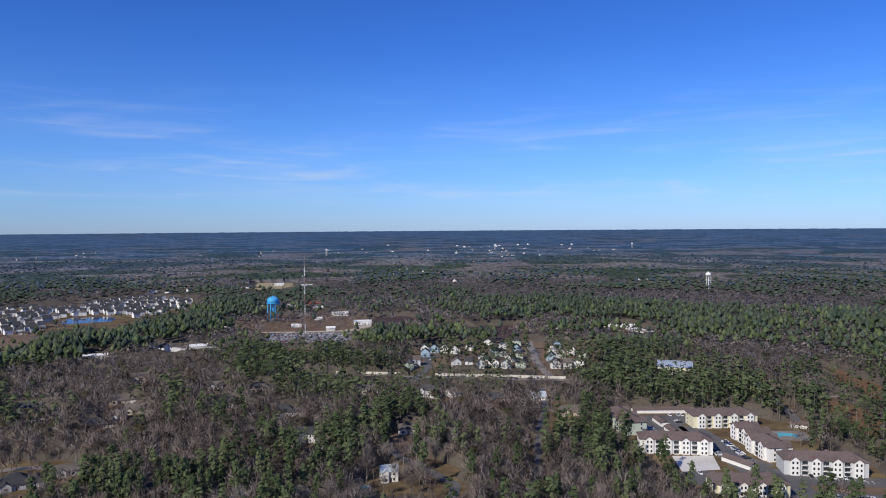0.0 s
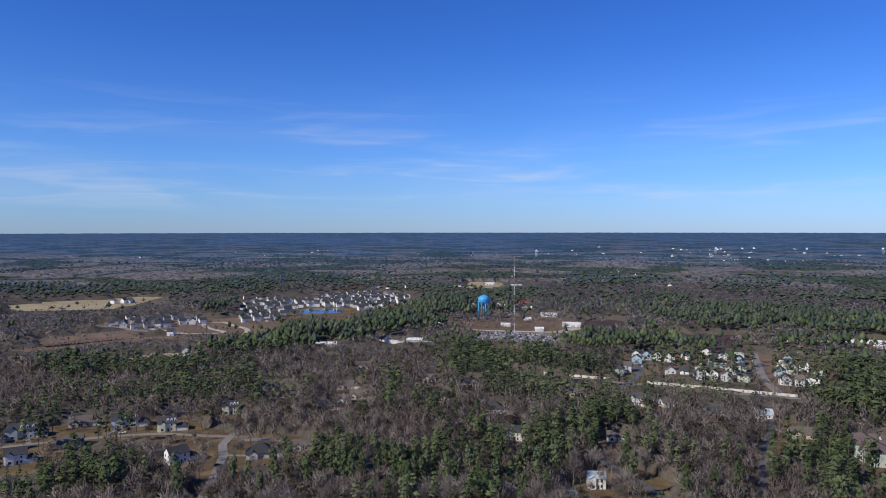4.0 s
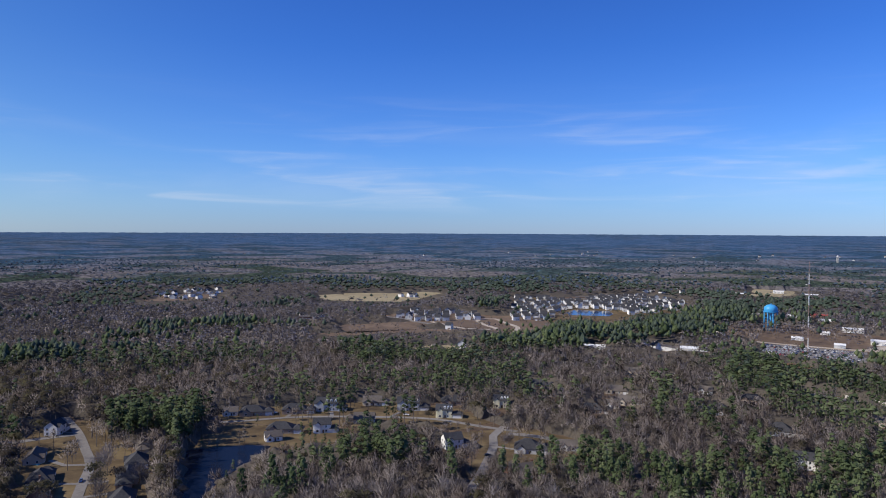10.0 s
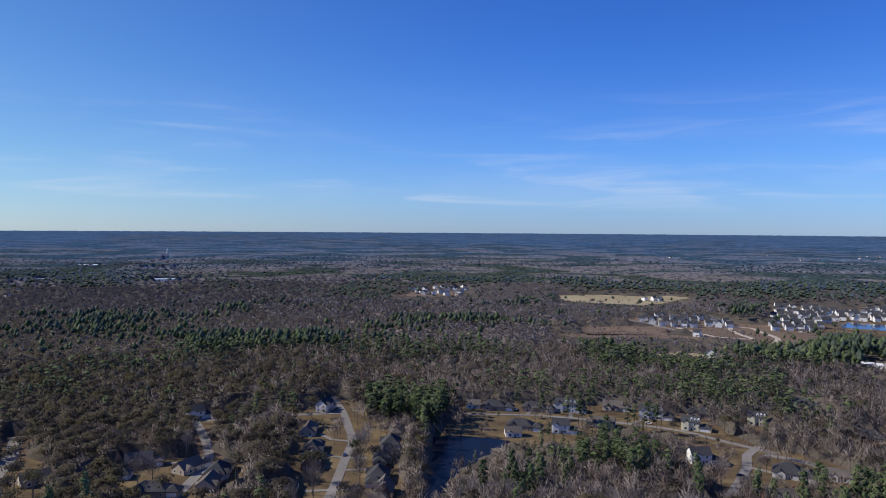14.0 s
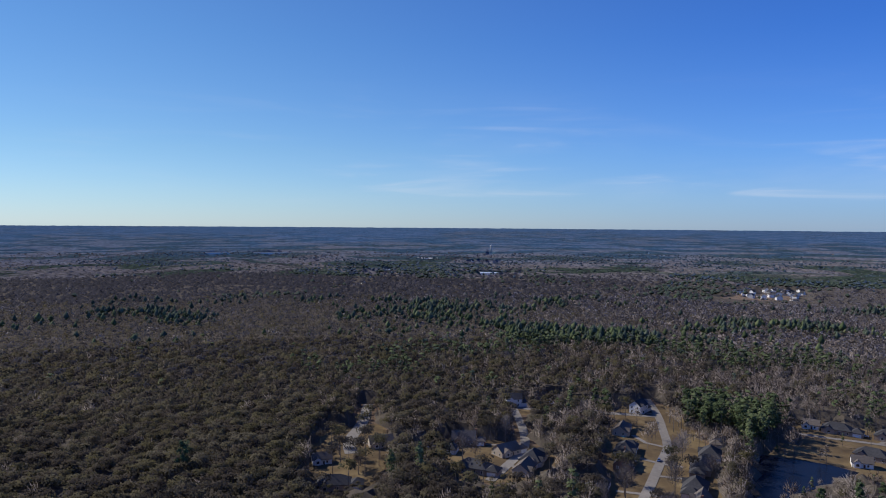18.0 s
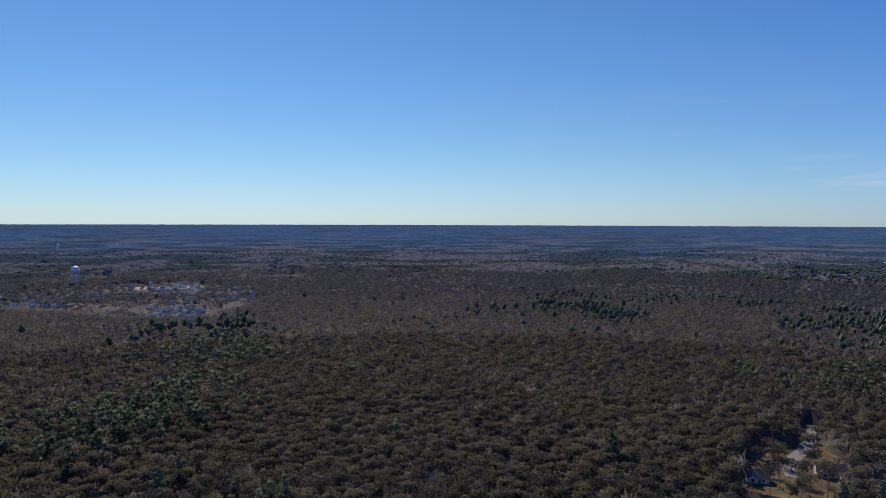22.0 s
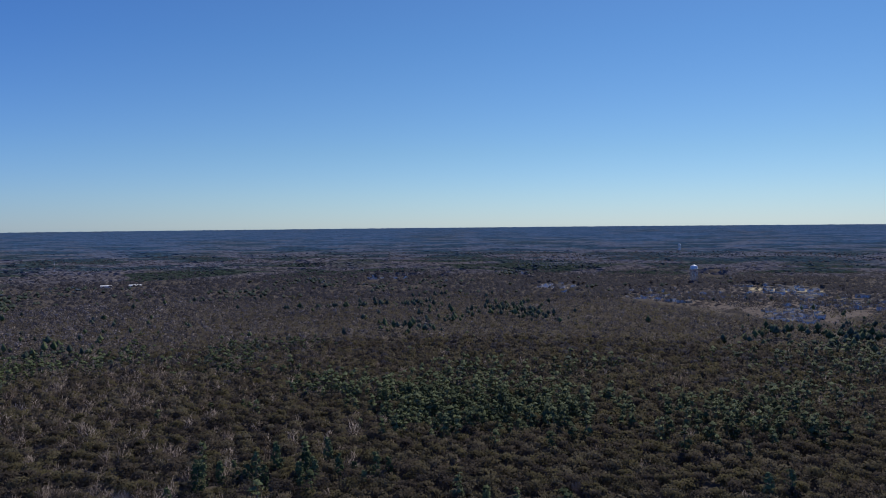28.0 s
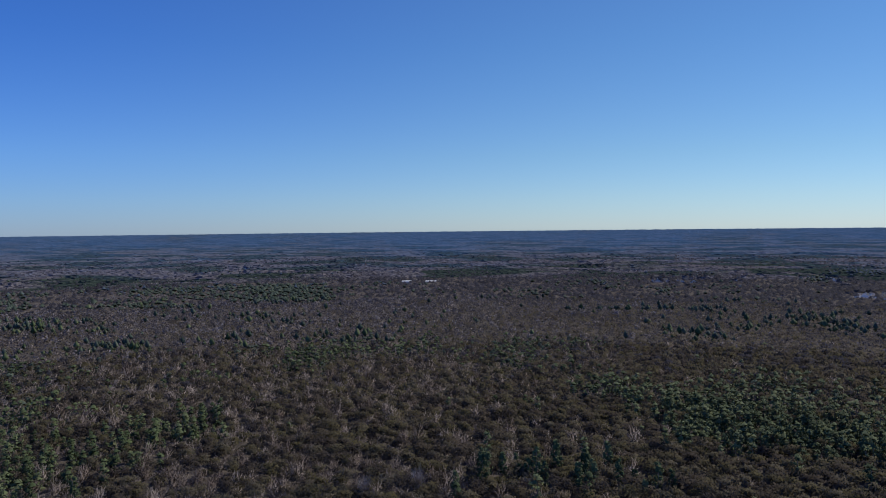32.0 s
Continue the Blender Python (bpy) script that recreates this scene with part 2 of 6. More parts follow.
M_TWIG_S = material("bare_twigs_in_woods", TWIG, 0.9, 0.6, 0.010, by="tint", spec=0.05, through_light=0.06)
M_OLIVE_S = material("budding_twigs_in_woods", OLIVE, 0.9, 1.8, 0.010, by="tint", spec=0.05, through_light=0.5)
M_BRUSH = material("undergrowth_twigs", ((0.088, 0.075, 0.062), (0.132, 0.114, 0.094), (0.186, 0.162, 0.134)), 0.95, 0.5, 0.012, bump=0.9, spec=0.03, through_light=0.3)
M_HAZY_FPINE = material("hazy_distant_pines", HAZY_FAR_PINE, 0.9, 0.05, 0.004, by="tint", spec=0.05)
M_HAZY_FTWIG = material("hazy_distant_hardwoods", HAZY_FAR_TWIG, 0.9, 0.05, 0.004, by="tint", spec=0.05)
M_HAZY_MPINE = material("hazy_remote_pines", HAZY_MID_PINE, 0.9, 0.2, 0.006, by="tint", spec=0.05, through_light=0.1)
M_HAZY_MTWIG = material("hazy_remote_hardwoods", HAZY_MID_TWIG, 0.9, 0.2, 0.006, by="tint", spec=0.05, through_light=0.1)
M_HAZY_MOLIVE = material("hazy_remote_budding_woods", HAZY_MID_OLIVE, 0.9, 0.2, 0.006, by="tint", spec=0.05, through_light=0.5)
M_WHITE = paint("white_siding", (0.78, 0.77, 0.74), 0.55, 0.05)
M_CREAM = paint("cream_siding", (0.70, 0.66, 0.48), 0.6, 0.06)
M_SAGE = paint("sage_siding", (0.50, 0.56, 0.47), 0.6, 0.06)
M_GREYW = paint("grey_siding", (0.52, 0.53, 0.54), 0.6, 0.07)
M_TAN = paint("tan_siding", (0.50, 0.43, 0.34), 0.6, 0.08)
M_BRICK = paint("red_brick", (0.24, 0.12, 0.085), 0.85, 0.25, 3.0, 0.3)
M_BRICK2 = paint("pale_brick", (0.36, 0.28, 0.22), 0.85, 0.2, 3.0, 0.3)
M_BLUEW = paint("blue_siding", (0.33, 0.45, 0.55), 0.6, 0.07)
M_SHINGLE = material("brown_shingles", ((0.10, 0.076, 0.070), (0.145, 0.110, 0.102), (0.19, 0.148, 0.138)), 0.9, 0.9, 0.08, spec=0.12)
M_SLATE = material("grey_shingles", ((0.038, 0.038, 0.041), (0.060, 0.060, 0.064), (0.088, 0.088, 0.092)), 0.9, 0.9, 0.08, spec=0.12)
M_ROOFT = material("taupe_shingles", ((0.092, 0.078, 0.067), (0.135, 0.117, 0.103), (0.18, 0.158, 0.140)), 0.9, 0.9, 0.08, spec=0.12)
M_ROOFP = material("weathered_pale_shingles", ((0.080, 0.073, 0.067), (0.118, 0.109, 0.100), (0.160, 0.149, 0.138)), 0.9, 0.9, 0.08, spec=0.12)
M_METALR = paint("pale_metal_roof", (0.50, 0.56, 0.60), 0.45, 0.06, metal=0.2)
M_WROOF = paint("white_flat_roof", (0.74, 0.74, 0.72), 0.7, 0.06)
M_REDR = paint("red_metal_roof", (0.34, 0.07, 0.05), 0.55, 0.1)
M_GLASS = material("window_glass", ((0.02, 0.025, 0.03), (0.035, 0.04, 0.05)), 0.12, 0.5, 0.1, spec=0.6)
M_TRIM = paint("white_trim", (0.80, 0.79, 0.77), 0.5, 0.04)
M_DOOR = paint("dark_door", (0.09, 0.05, 0.04), 0.5, 0.15)
M_BLUE = material("blue_tank_paint", ((0.04, 0.29, 0.60), (0.06, 0.35, 0.68), (0.09, 0.41, 0.74)), 0.35, 0.3, 0.05)
M_WTANK = paint("white_tank_paint", (0.78, 0.78, 0.78), 0.4, 0.05)
M_STEEL = paint("galvanised_steel", (0.42, 0.42, 0.42), 0.5, 0.12, metal=0.4)
M_REDP = paint("faded_red_paint", (0.30, 0.20, 0.18), 0.5, 0.1)
M_TYRE = paint("tyre_rubber", (0.02, 0.02, 0.02), 0.9, 0.1)
M_WOOD = paint("weathered_pole", (0.16, 0.12, 0.09), 0.9, 0.2)
CARS = [paint(n, c, 0.35, 0.04) for n, c in (("white_car_paint", (0.75, 0.75, 0.75)), ("silver_car_paint", (0.42, 0.43, 0.45)),
        ("black_car_paint", (0.03, 0.03, 0.035)), ("red_car_paint", (0.38, 0.03, 0.03)), ("blue_car_paint", (0.05, 0.10, 0.25)))]
CAR_WORDS = ("white", "silver", "black", "red", "blue")


# ---- mesh helpers ----
class Soup:
    """Collects vertices and faces for one mesh."""

    def __init__(self):
        self.v, self.f = [], []

    def add(self, verts, faces):
        k = len(self.v)
        self.v += [tuple(p) for p in verts]
        self.f += [tuple(i + k for i in q) for q in faces]
        return self

    def box(self, x0, y0, z0, x1, y1, z1):
        return self.add([(x0, y0, z0), (x1, y0, z0), (x1, y1, z0), (x0, y1, z0), (x0, y0, z1), (x1, y0, z1), (x1, y1, z1), (x0, y1, z1)],
                        [(0, 3, 2, 1), (4, 5, 6, 7), (0, 1, 5, 4), (1, 2, 6, 5), (2, 3, 7, 6), (3, 0, 4, 7)])

    def prism(self, profile, x0, x1):
        """A profile of (y, z) run along x."""
        n = len(profile)
        return self.add([(x0, y, z) for y, z in profile] + [(x1, y, z) for y, z in profile],
                        [tuple(range(n - 1, -1, -1)), tuple(range(n, 2 * n))] + [(i, (i + 1) % n, (i + 1) % n + n, i + n) for i in range(n)])

    def hip(self, w, d, z, rise, over=0.5, thick=0.25):
        """A hipped roof over w by d, with an overhang."""
        x, y = w / 2 + over, d / 2 + over
        if x >= y:
            ridge = [(-(x - y), 0), (x - y, 0)]
        else:
            ridge = [(0, -(y - x)), (0, y - x)]
        base = [(-x, -y), (x, -y), (x, y), (-x, y)]
        v = [(a, b, z) for a, b in base] + [(a, b, z + thick) for a, b in base] + [(a, b, z + rise) for a, b in ridge]
        up = [(4, 5, 9, 8), (5, 6, 9), (6, 7, 8, 9), (7, 4, 8)] if x >= y else [(4, 5, 8), (5, 6, 9, 8), (6, 7, 9), (7, 4, 8, 9)]
        return self.add(v, [(3, 2, 1, 0), (0, 1, 5, 4), (1, 2, 6, 5), (2, 3, 7, 6), (3, 0, 4, 7)] + up)

    def gable(self, w, d, z, rise, over=0.4, thick=0.25):
        """A pitched roof, its ridge along x."""
        y, s = d / 2 + over, rise / (d / 2)
        lo = z - over * s
        return self.prism([(-y, lo), (0, z + rise), (y, lo), (y, lo + thick), (0, z + rise + thick), (-y, lo + thick)], -w / 2 - over, w / 2 + over)

    def tube(self, a, b, r0, r1=None, n=6):
        a, b = Vector(a), Vector(b)
        r1 = r0 if r1 is None else r1
        w = (b - a).normalized()
        u = w.orthogonal().normalized()
        s = w.cross(u)
        ring = [u * math.cos(2 * math.pi * i / n) + s * math.sin(2 * math.pi * i / n) for i in range(n)]
        return self.add([a + q * r0 for q in ring] + [b + q * r1 for q in ring],
                        [(i, (i + 1) % n, (i + 1) % n + n, i + n) for i in range(n)] + [tuple(range(n - 1, -1, -1)), tuple(range(n, 2 * n))])

    def spin(self, profile, n=20, cx=0.0, cy=0.0):
        """A profile of (radius, z) turned about the upright."""
        m = len(profile)
        v = [(cx + r * math.cos(2 * math.pi * i / n), cy + r * math.sin(2 * math.pi * i / n), z) for i in range(n) for r, z in profile]
        return self.add(v, [(i * m + j, (i + 1) % n * m + j, (i + 1) % n * m + j + 1, i * m + j + 1) for i in range(n) for j in range(m - 1)])

    def mesh(self, name, mat, smooth=False):
        me = bpy.data.meshes.new(name)
        me.from_pydata(self.v, [], self.f)
        me.materials.append(mat)
        if smooth:
            me.polygons.foreach_set("use_smooth", [True] * len(me.polygons))
        me.update()
        return me


def part(name, data, parent, loc=(0, 0, 0), rz=0.0, label=""):
    ob = new(name, data)
    ob.parent = parent
    ob.matrix_basis = pose(*loc, 0, 0, rz)
    return tagged(ob, label)


def thing(name, label, category, group="", kind=""):
    return tagged(new(name), label, category, group, kind)


def flat(name, pts, z, mat, label="", category="ground", kind="structure", depth=0.4):
    """A sheet of ground with its own edge."""
    s = Soup()
    n = len(pts)
    s.add([(x, y, z) for x, y in pts] + [(x, y, z - depth) for x, y in pts],
          [tuple(range(n))] + [(i, i + n, (i + 1) % n + n, (i + 1) % n) for i in range(n)])
    me = s.mesh(name, mat)
    b = bmesh.new()
    b.from_mesh(me)
    bmesh.ops.recalc_face_normals(b, faces=b.faces)
    top = max(b.faces, key=lambda f: f.calc_area())
    if top.normal.z < 0:
        bmesh.ops.reverse_faces(b, faces=b.faces)
    bmesh.ops.triangulate(b, faces=b.faces)
    b.to_mesh(me)
    b.free()
    return tagged(new(name, me), label, category, "", kind)


def smooth_line(pts, step=12.0):
    out = []
    p = [Vector(q) for q in pts]
    p = [p[0] * 2 - p[1]] + p + [p[-1] * 2 - p[-2]]
    for i in range(1, len(p) - 2):
        k = max(1, int((p[i + 1] - p[i]).length / step))
        for j in range(k):
            t = j / k
            out.append(0.5 * (2 * p[i] + (p[i + 1] - p[i - 1]) * t + (2 * p[i - 1] - 5 * p[i] + 4 * p[i + 1] - p[i + 2]) * t * t
                              + (3 * p[i] - p[i - 1] - 3 * p[i + 1] + p[i + 2]) * t ** 3))
    return out + [p[-2]]


def band(line, width):
    left, right = [], []
    for i, q in enumerate(line):
        w = (line[min(i + 1, len(line) - 1)] - line[max(i - 1, 0)]).normalized()
        s = Vector((-w.y, w.x)) * width / 2
        left.append((q + s)[:2])
        right.append((q - s)[:2])
    return left, right


CLEAR_LINES = []      # roads that no tree stands on: points, half width
CLEAR_SPOTS = []      # round clearings: x, y, radius
CLEAR_AREAS = []      # polygons and the share of trees left on them
OPEN_VIEWS = []       # polygons kept in the camera's sight by shortening the trees before them


def road(name, pts, width, z, mat, label, kind="structure", verge=3.0, view=False):
    line = smooth_line(pts)
    l, r = band(line, width)
    if view:
        wide_l, wide_r = band(line, width + 26)
        OPEN_VIEWS.append(wide_l + wide_r[::-1])
    s, n = Soup(), len(line)
    s.add([(*q, z) for q in l] + [(*q, z) for q in r] + [(*q, z - 0.4) for q in l] + [(*q, z - 0.4) for q in r],
          [f for i in range(n - 1) for f in ((i, i + n, i + n + 1, i + 1), (i, i + 1, i + 1 + 2 * n, i + 2 * n), (i + n, i + 3 * n, i + 1 + 3 * n, i + 1 + n))])
    CLEAR_LINES.append(([tuple(q) for q in line], width / 2 + verge))
    return tagged(new(name, s.mesh(name, mat)), label, "road", "", kind)


def area(name, pts, z, mat, label, keep=0.0, category="ground", view=True):
    if view:
        OPEN_VIEWS.append(pts)
    CLEAR_AREAS.append((pts, keep))
    return flat(name, pts, z, mat, label, category)


# ---- ground ----
def rim(r):
    """Height of the land: level, rising softly far off to close the horizon."""
    return 112.2 * max(0.0, (r - 2900.0) / 2030.0) ** 1.55


radii = [0, 150, 300, 450, 600, 800, 1000, 1300, 1600, 2000, 2400, 2800, 3000, 3200, 3400, 3600, 3800, 4000, 4200, 4400, 4600, 4800, 4930]
SPOKES = 144
gv = [(r * math.cos(2 * math.pi * i / SPOKES), r * math.sin(2 * math.pi * i / SPOKES),
       rim(r) + (noise.noise((r * 0.002, 9 * math.cos(2 * math.pi * i / SPOKES), 9 * math.sin(2 * math.pi * i / SPOKES))) * 0.4 if r > 3500 else 0))
      for r in radii for i in range(SPOKES)]
gf = [(j * SPOKES + i, (j + 1) * SPOKES + i, (j + 1) * SPOKES + (i + 1) % SPOKES, j * SPOKES + (i + 1) % SPOKES)
      for j in range(len(radii) - 1) for i in range(SPOKES)]
gm = Soup().add(gv, gf).mesh("ground", M_FLOOR, True)
# the far ground takes a canopy colour with blue haze in it
gm.materials.append(HAZED_CANOPIES[4])
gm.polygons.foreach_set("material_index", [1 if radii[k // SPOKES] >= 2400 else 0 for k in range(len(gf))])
tagged(new("ground", gm), "flat wooded lowland covered in brown leaf litter", "ground", "", "structure")

# cleared land
area("lawn_lake_homes", [(-455, 292), (-432, 296), (-402, 312), (-372, 330), (-335, 372), (-296, 384), (-290, 415), (-330, 432), (-375, 418), (-412, 392), (-440, 356), (-468, 318)],
     0.10, M_LAWN, "dry tan winter lawns around the lake homes", 0.26, "lawn")
area("lawn_lake_shore", [(-432, 292), (-418, 262), (-404, 240), (-389, 260), (-372, 281), (-354, 264), (-340, 300), (-345, 345), (-368, 332)], 0.13, M_LAWN, "dry tan lawn sloping to the lake", 0.12, "lawn")
area("lawn_street", [(-520, 236), (-450, 222), (-395, 210), (-330, 178), (-300, 150), (-318, 112), (-372, 135), (-405, 140), (-470, 168), (-520, 190)],
     0.10, M_LAWN, "patchy tan winter lawns along the street", 0.42, "lawn")
area("lawn_cul_de_sac", [(-488, -24), (-485, 10), (-440, 16), (-400, 10), (-365, 4), (-362, -24), (-400, -34), (-450, -34)],
     0.10, M_LAWN, "tan winter lawns around a cul-de-sac", 0.22, "lawn")
area("lawn_hollow", [(-450, 70), (-425, 112), (-388, 112), (-368, 84), (-372, 50), (-420, 46)], 0.10, M_LAWN, "tan lawns between wooded house plots", 0.28, "lawn")
area("lawn_back_lane", [(-520, 98), (-500, 95), (-505, 170), (-525, 176)], 0.10, M_LAWN, "narrow tan lawn beside a lane", 0.3, "lawn", False)
area("lawn_corner", [(-300, 372), (-262, 420), (-225, 418), (-195, 372), (-200, 318), (-240, 320), (-262, 365)], 0.10, M_LAWN, "dry tan lawns at a street corner", 0.6, "lawn", False)
area("lawn_white_house", [(-46, 384), (-40, 404), (-23, 419), (-9, 416), (6, 404), (12, 386), (10, 362), (-26, 358), (-44, 362)], 0.10, M_LAWN, "orange-tan pine straw and lawn round the white house", 0.30, "lawn")
area("lawn_wood_lane", [(84, 548), (98, 552), (100, 520), (92, 470), (66, 452), (48, 430), (46, 452), (62, 470), (72, 520)], 0.10, M_LAWN, "orange-tan pine straw beside the wood lane", 0.40, "lawn", False)
area("apartment_grounds", [(114, 495), (132, 522), (222, 512), (250, 484), (238, 440), (246, 384), (236, 346), (178, 344), (150, 372), (128, 396), (124, 420)],
     0.10, M_LAWN, "tan mown grounds of the apartment complex", 0.30, "lawn")
area("clearing_dark", [(-6, 985), (112, 985), (108, 895), (62, 850), (22, 868), (4, 930)], 0.2, M_DARK, "freshly cleared dark brown building land", 0.03, "bare soil", False)
area("clearing_plum", [(-112, 1045), (-98, 965), (-78, 890), (-62, 900), (-38, 975), (-44, 1095), (-92, 1105)], 0.2, M_DARK, "ploughed plum-brown field", 0.03, "field", False)
area("clearing_clay", [(-188, 785), (-148, 776), (-146, 806), (-186, 812)], 0.2, M_CLAY, "orange clay patch by the mast", 0.0, "bare soil")
area("powerline_cut", [(366, 688), (382, 682), (376, 591), (347, 545), (344, 568), (349, 600), (354, 641)],
     0.12, M_CLAY, "pale rusty track of the power line clearing", 0.05, "clearing")
area("clay_slope", [(297, 554), (313, 546), (319, 526), (317, 498), (277, 434), (280, 458), (286, 498), (279, 517)],
     0.12, M_CLAY, "rusty orange slope beside the clearing", 0.22, "clearing")
area("yard_commercial", [(-345, 950), (-240, 938), (-118, 945), (-96, 1010), (-110, 1085), (-190, 1130), (-290, 1140), (-350, 1040)],
     0.12, M_HEATH, "worn brown yards around the workshops", 0.72, "yard", False)
area("yard_cars", [(-236, 926), (-124, 938), (-118, 898), (-112, 850), (-198, 838), (-228, 868)], 0.18, M_CONCRETE, "grey scrapyard packed with cars", 0.0, "yard")
area("yard_sand", [(-140, 948), (-118, 945), (-96, 1000), (-116, 1010), (-128, 965)], 0.2, M_SAND, "pale sandy forecourt", 0.0, "yard")
area("field_barns", [(-453, 1590), (-358, 1610), (-350, 1700), (-383, 1790), (-488, 1790)], 0.3, M_FIELD, "tan field with low farm buildings", 0.02, "field")
area("field_large", [(-1060, 905), (-1160, 1010), (-990, 1235), (-920, 1150), (-905, 1000), (-985, 935)], 0.3, M_FIELD, "large straw-coloured pasture", 0.01, "field")
area("field_loop", [(-700, 815), (-650, 950), (-590, 985), (-520, 900), (-490, 800), (-560, 785), (-630, 790)], 0.2, M_HEATH, "brown cleared field with a loop track", 0.02, "field")
area("field_strip", [(-735, 610), (-700, 600), (-590, 752), (-560, 800), (-600, 800), (-640, 745)], 0.2, M_HEATH, "long narrow brown field", 0.04, "field")
area("field_wedge", [(-765, 690), (-690, 650), (-640, 745), (-690, 800), (-745, 770)], 0.2, M_HEATH, "scrubby brown field", 0.25, "field")
area("field_small", [(-565, 585), (-545, 590), (-505, 640), (-490, 690), (-512, 690), (-545, 640)], 0.2, M_FIELD, "small straw-coloured field", 0.03, "field")
area("estate_land", [(-480, 1369), (-427, 1169), (-445, 1110), (-464, 1050), (-460, 977), (-536, 981), (-531, 928), (-535, 885), (-578, 874), (-810, 1226), (-750, 1276), (-686, 1245), (-674, 1300), (-678, 1395), (-621, 1461)],
     0.15, M_LAWN, "tan plots of the dense housing estate", 0.01, "lawn")
area("cluster_land", [(-800, 820), (-765, 960), (-620, 920), (-640, 830), (-690, 790)], 0.15, M_HEATH, "sandy plots of new houses", 0.12, "lawn")
area("cluster_far_land", [(-1260, 640), (-1390, 770), (-1420, 920), (-1320, 900), (-1230, 750)], 0.15, M_HEATH, "wooded plots of a far housing estate", 0.15, "lawn")
area("hood_land", [(-42, 690), (-38, 800), (40, 835), (100, 850), (165, 815), (160, 690), (60, 672)], 0.12, M_HEATH, "brown plots of the wooden-house quarter", 0.3, "lawn")
area("town_land", [(-640, -1180), (-740, -1360), (-1000, -1380), (-1120, -1120), (-960, -900), (-740, -770), (-690, -880)], 0.2, M_DARK, "plots of the far town quarter", 0.75, "lawn")
area("school_field", [(-930, -1240), (-1010, -1270), (-1080, -1150), (-1010, -1120)], 0.3, M_FIELD, "pale sports field", 0.15, "field")
area("tank_field", [(-1110, -1560), (-1160, -1570), (-1190, -1660), (-1120, -1660)], 0.3, M_FIELD, "straw-coloured clearing", 0.0, "field")
area("yard_depot", [(-545, -1395), (-560, -1450), (-640, -1440), (-655, -1370), (-640, -1330)], 0.3, M_SAND, "pale depot yard", 0.1, "yard")
area("strip_sand", [(-1890, 195), (-1920, 240), (-1915, 425), (-1880, 420), (-1870, 300)], 0.3, M_SAND, "long tan sand strip by the ponds", 0.03, "bare soil")

# water
area("lake", [(-404, 236), (-391, 256), (-381, 270), (-367, 279), (-355, 261), (-344, 234), (-336, 219), (-324, 203), (-304, 187), (-296, 174), (-312, 176), (-334, 196), (-360, 210), (-384, 224)],
     0.16, M_WATER, "still dark blue-brown lake between lawns", 0.0, "lake")
area("estate_pond", [(-561, 1029), (-505, 1057), (-512, 1090), (-535, 1122), (-589, 1098), (-585, 1060)], 0.3, M_POND, "blue pond at the housing estate", 0.0, "pond")
for name, c, rx, ry in (("far_pond", (-2020, -10), 40, 55), ("far_pond", (-2470, 430), 60, 45), ("far_pond", (-1925, 395), 14, 45)):
    area(name, [(c[0] + rx * math.cos(a * 0.63) * (1 + 0.2 * math.sin(a * 2.3)), c[1] + ry * math.sin(a * 0.63)) for a in range(10)], 0.5, M_POND,
         "pale blue pond far off in the woods", 0.0, "pond")

# roads
road("road_main", [(-330, 715), (-230, 690), (-140, 669), (-95, 660), (-24, 650), (103, 631), (230, 606), (330, 560)], 9, 0.30, M_CONCRETE, "pale two-lane road through the woods")
OPEN_VIEWS.append([(-140, 664), (-24, 644), (112, 622), (112, 645), (-24, 668), (-140, 688)])
road("road_junction", [(-60, 600), (-34, 625), (-24, 650), (-17, 690), (-13, 750), (20, 762), (60, 752), (98, 745), (100, 820)], 8, 0.32, M_ASPHALT, "grey side road into the house quarter")
road("road_hood", [(100, 640), (96, 700), (98, 760), (104, 850)], 8, 0.34, M_CONCRETE, "pale street between wooden houses")
road("road_wood", [(84, 600), (80, 560), (77, 532), (66, 480), (60, 445), (52, 390), (40, 350)], 4.6, 0.30, M_ASPHALT, "dark lane through the pines", verge=1.0)
road("road_complex", [(285, 640), (266, 577), (257, 516), (246, 480)], 7, 0.30, M_ASPHALT, "asphalt drive to the apartments")
road("road_white_house", [(-34, 436), (-25, 419), (-12, 401), (-3, 388), (6, 376), (4, 356), (0, 330)], 6, 0.30, M_ASPHALT, "curved grey lane by a white house")
road("road_lake", [(-445, 284), (-428, 306), (-414, 328), (-390, 352), (-356, 378), (-326, 396), (-290, 402), (-262, 408)], 4.4, 0.30, M_CONCRETE, "pale lane past the lake homes")
road("road_street", [(-540, 224), (-493, 213), (-450, 199), (-419, 188), (-391, 171), (-346, 144), (-310, 120), (-280, 96)], 5.6, 0.30, M_CONCRETE, "straight pale concrete street")
road("road_corner", [(-276, 412), (-269, 388), (-256, 370), (-243, 345), (-231, 320), (-214, 280)], 5.6, 0.32, M_CONCRETE, "pale street ending in shade")
road("road_branch", [(-264, 400), (-240, 408), (-215, 402), (-190, 396)], 6, 0.28, M_CONCRETE, "narrow pale lane")
road("road_cul_de_sac", [(-540, 0), (-490, -4), (-450, -12), (-424, -10)], 8, 0.30, M_CONCRETE, "pale cul-de-sac with a turning circle")
road("road_hollow", [(-520, 110), (-470, 106), (-428, 98), (-398, 82), (-372, 66)], 6, 0.30, M_CONCRETE, "pale lane between wooded plots")
road("road_back", [(-530, 100), (-508, 140), (-500, 180), (-488, 212)], 6, 0.28, M_CONCRETE, "pale back lane")
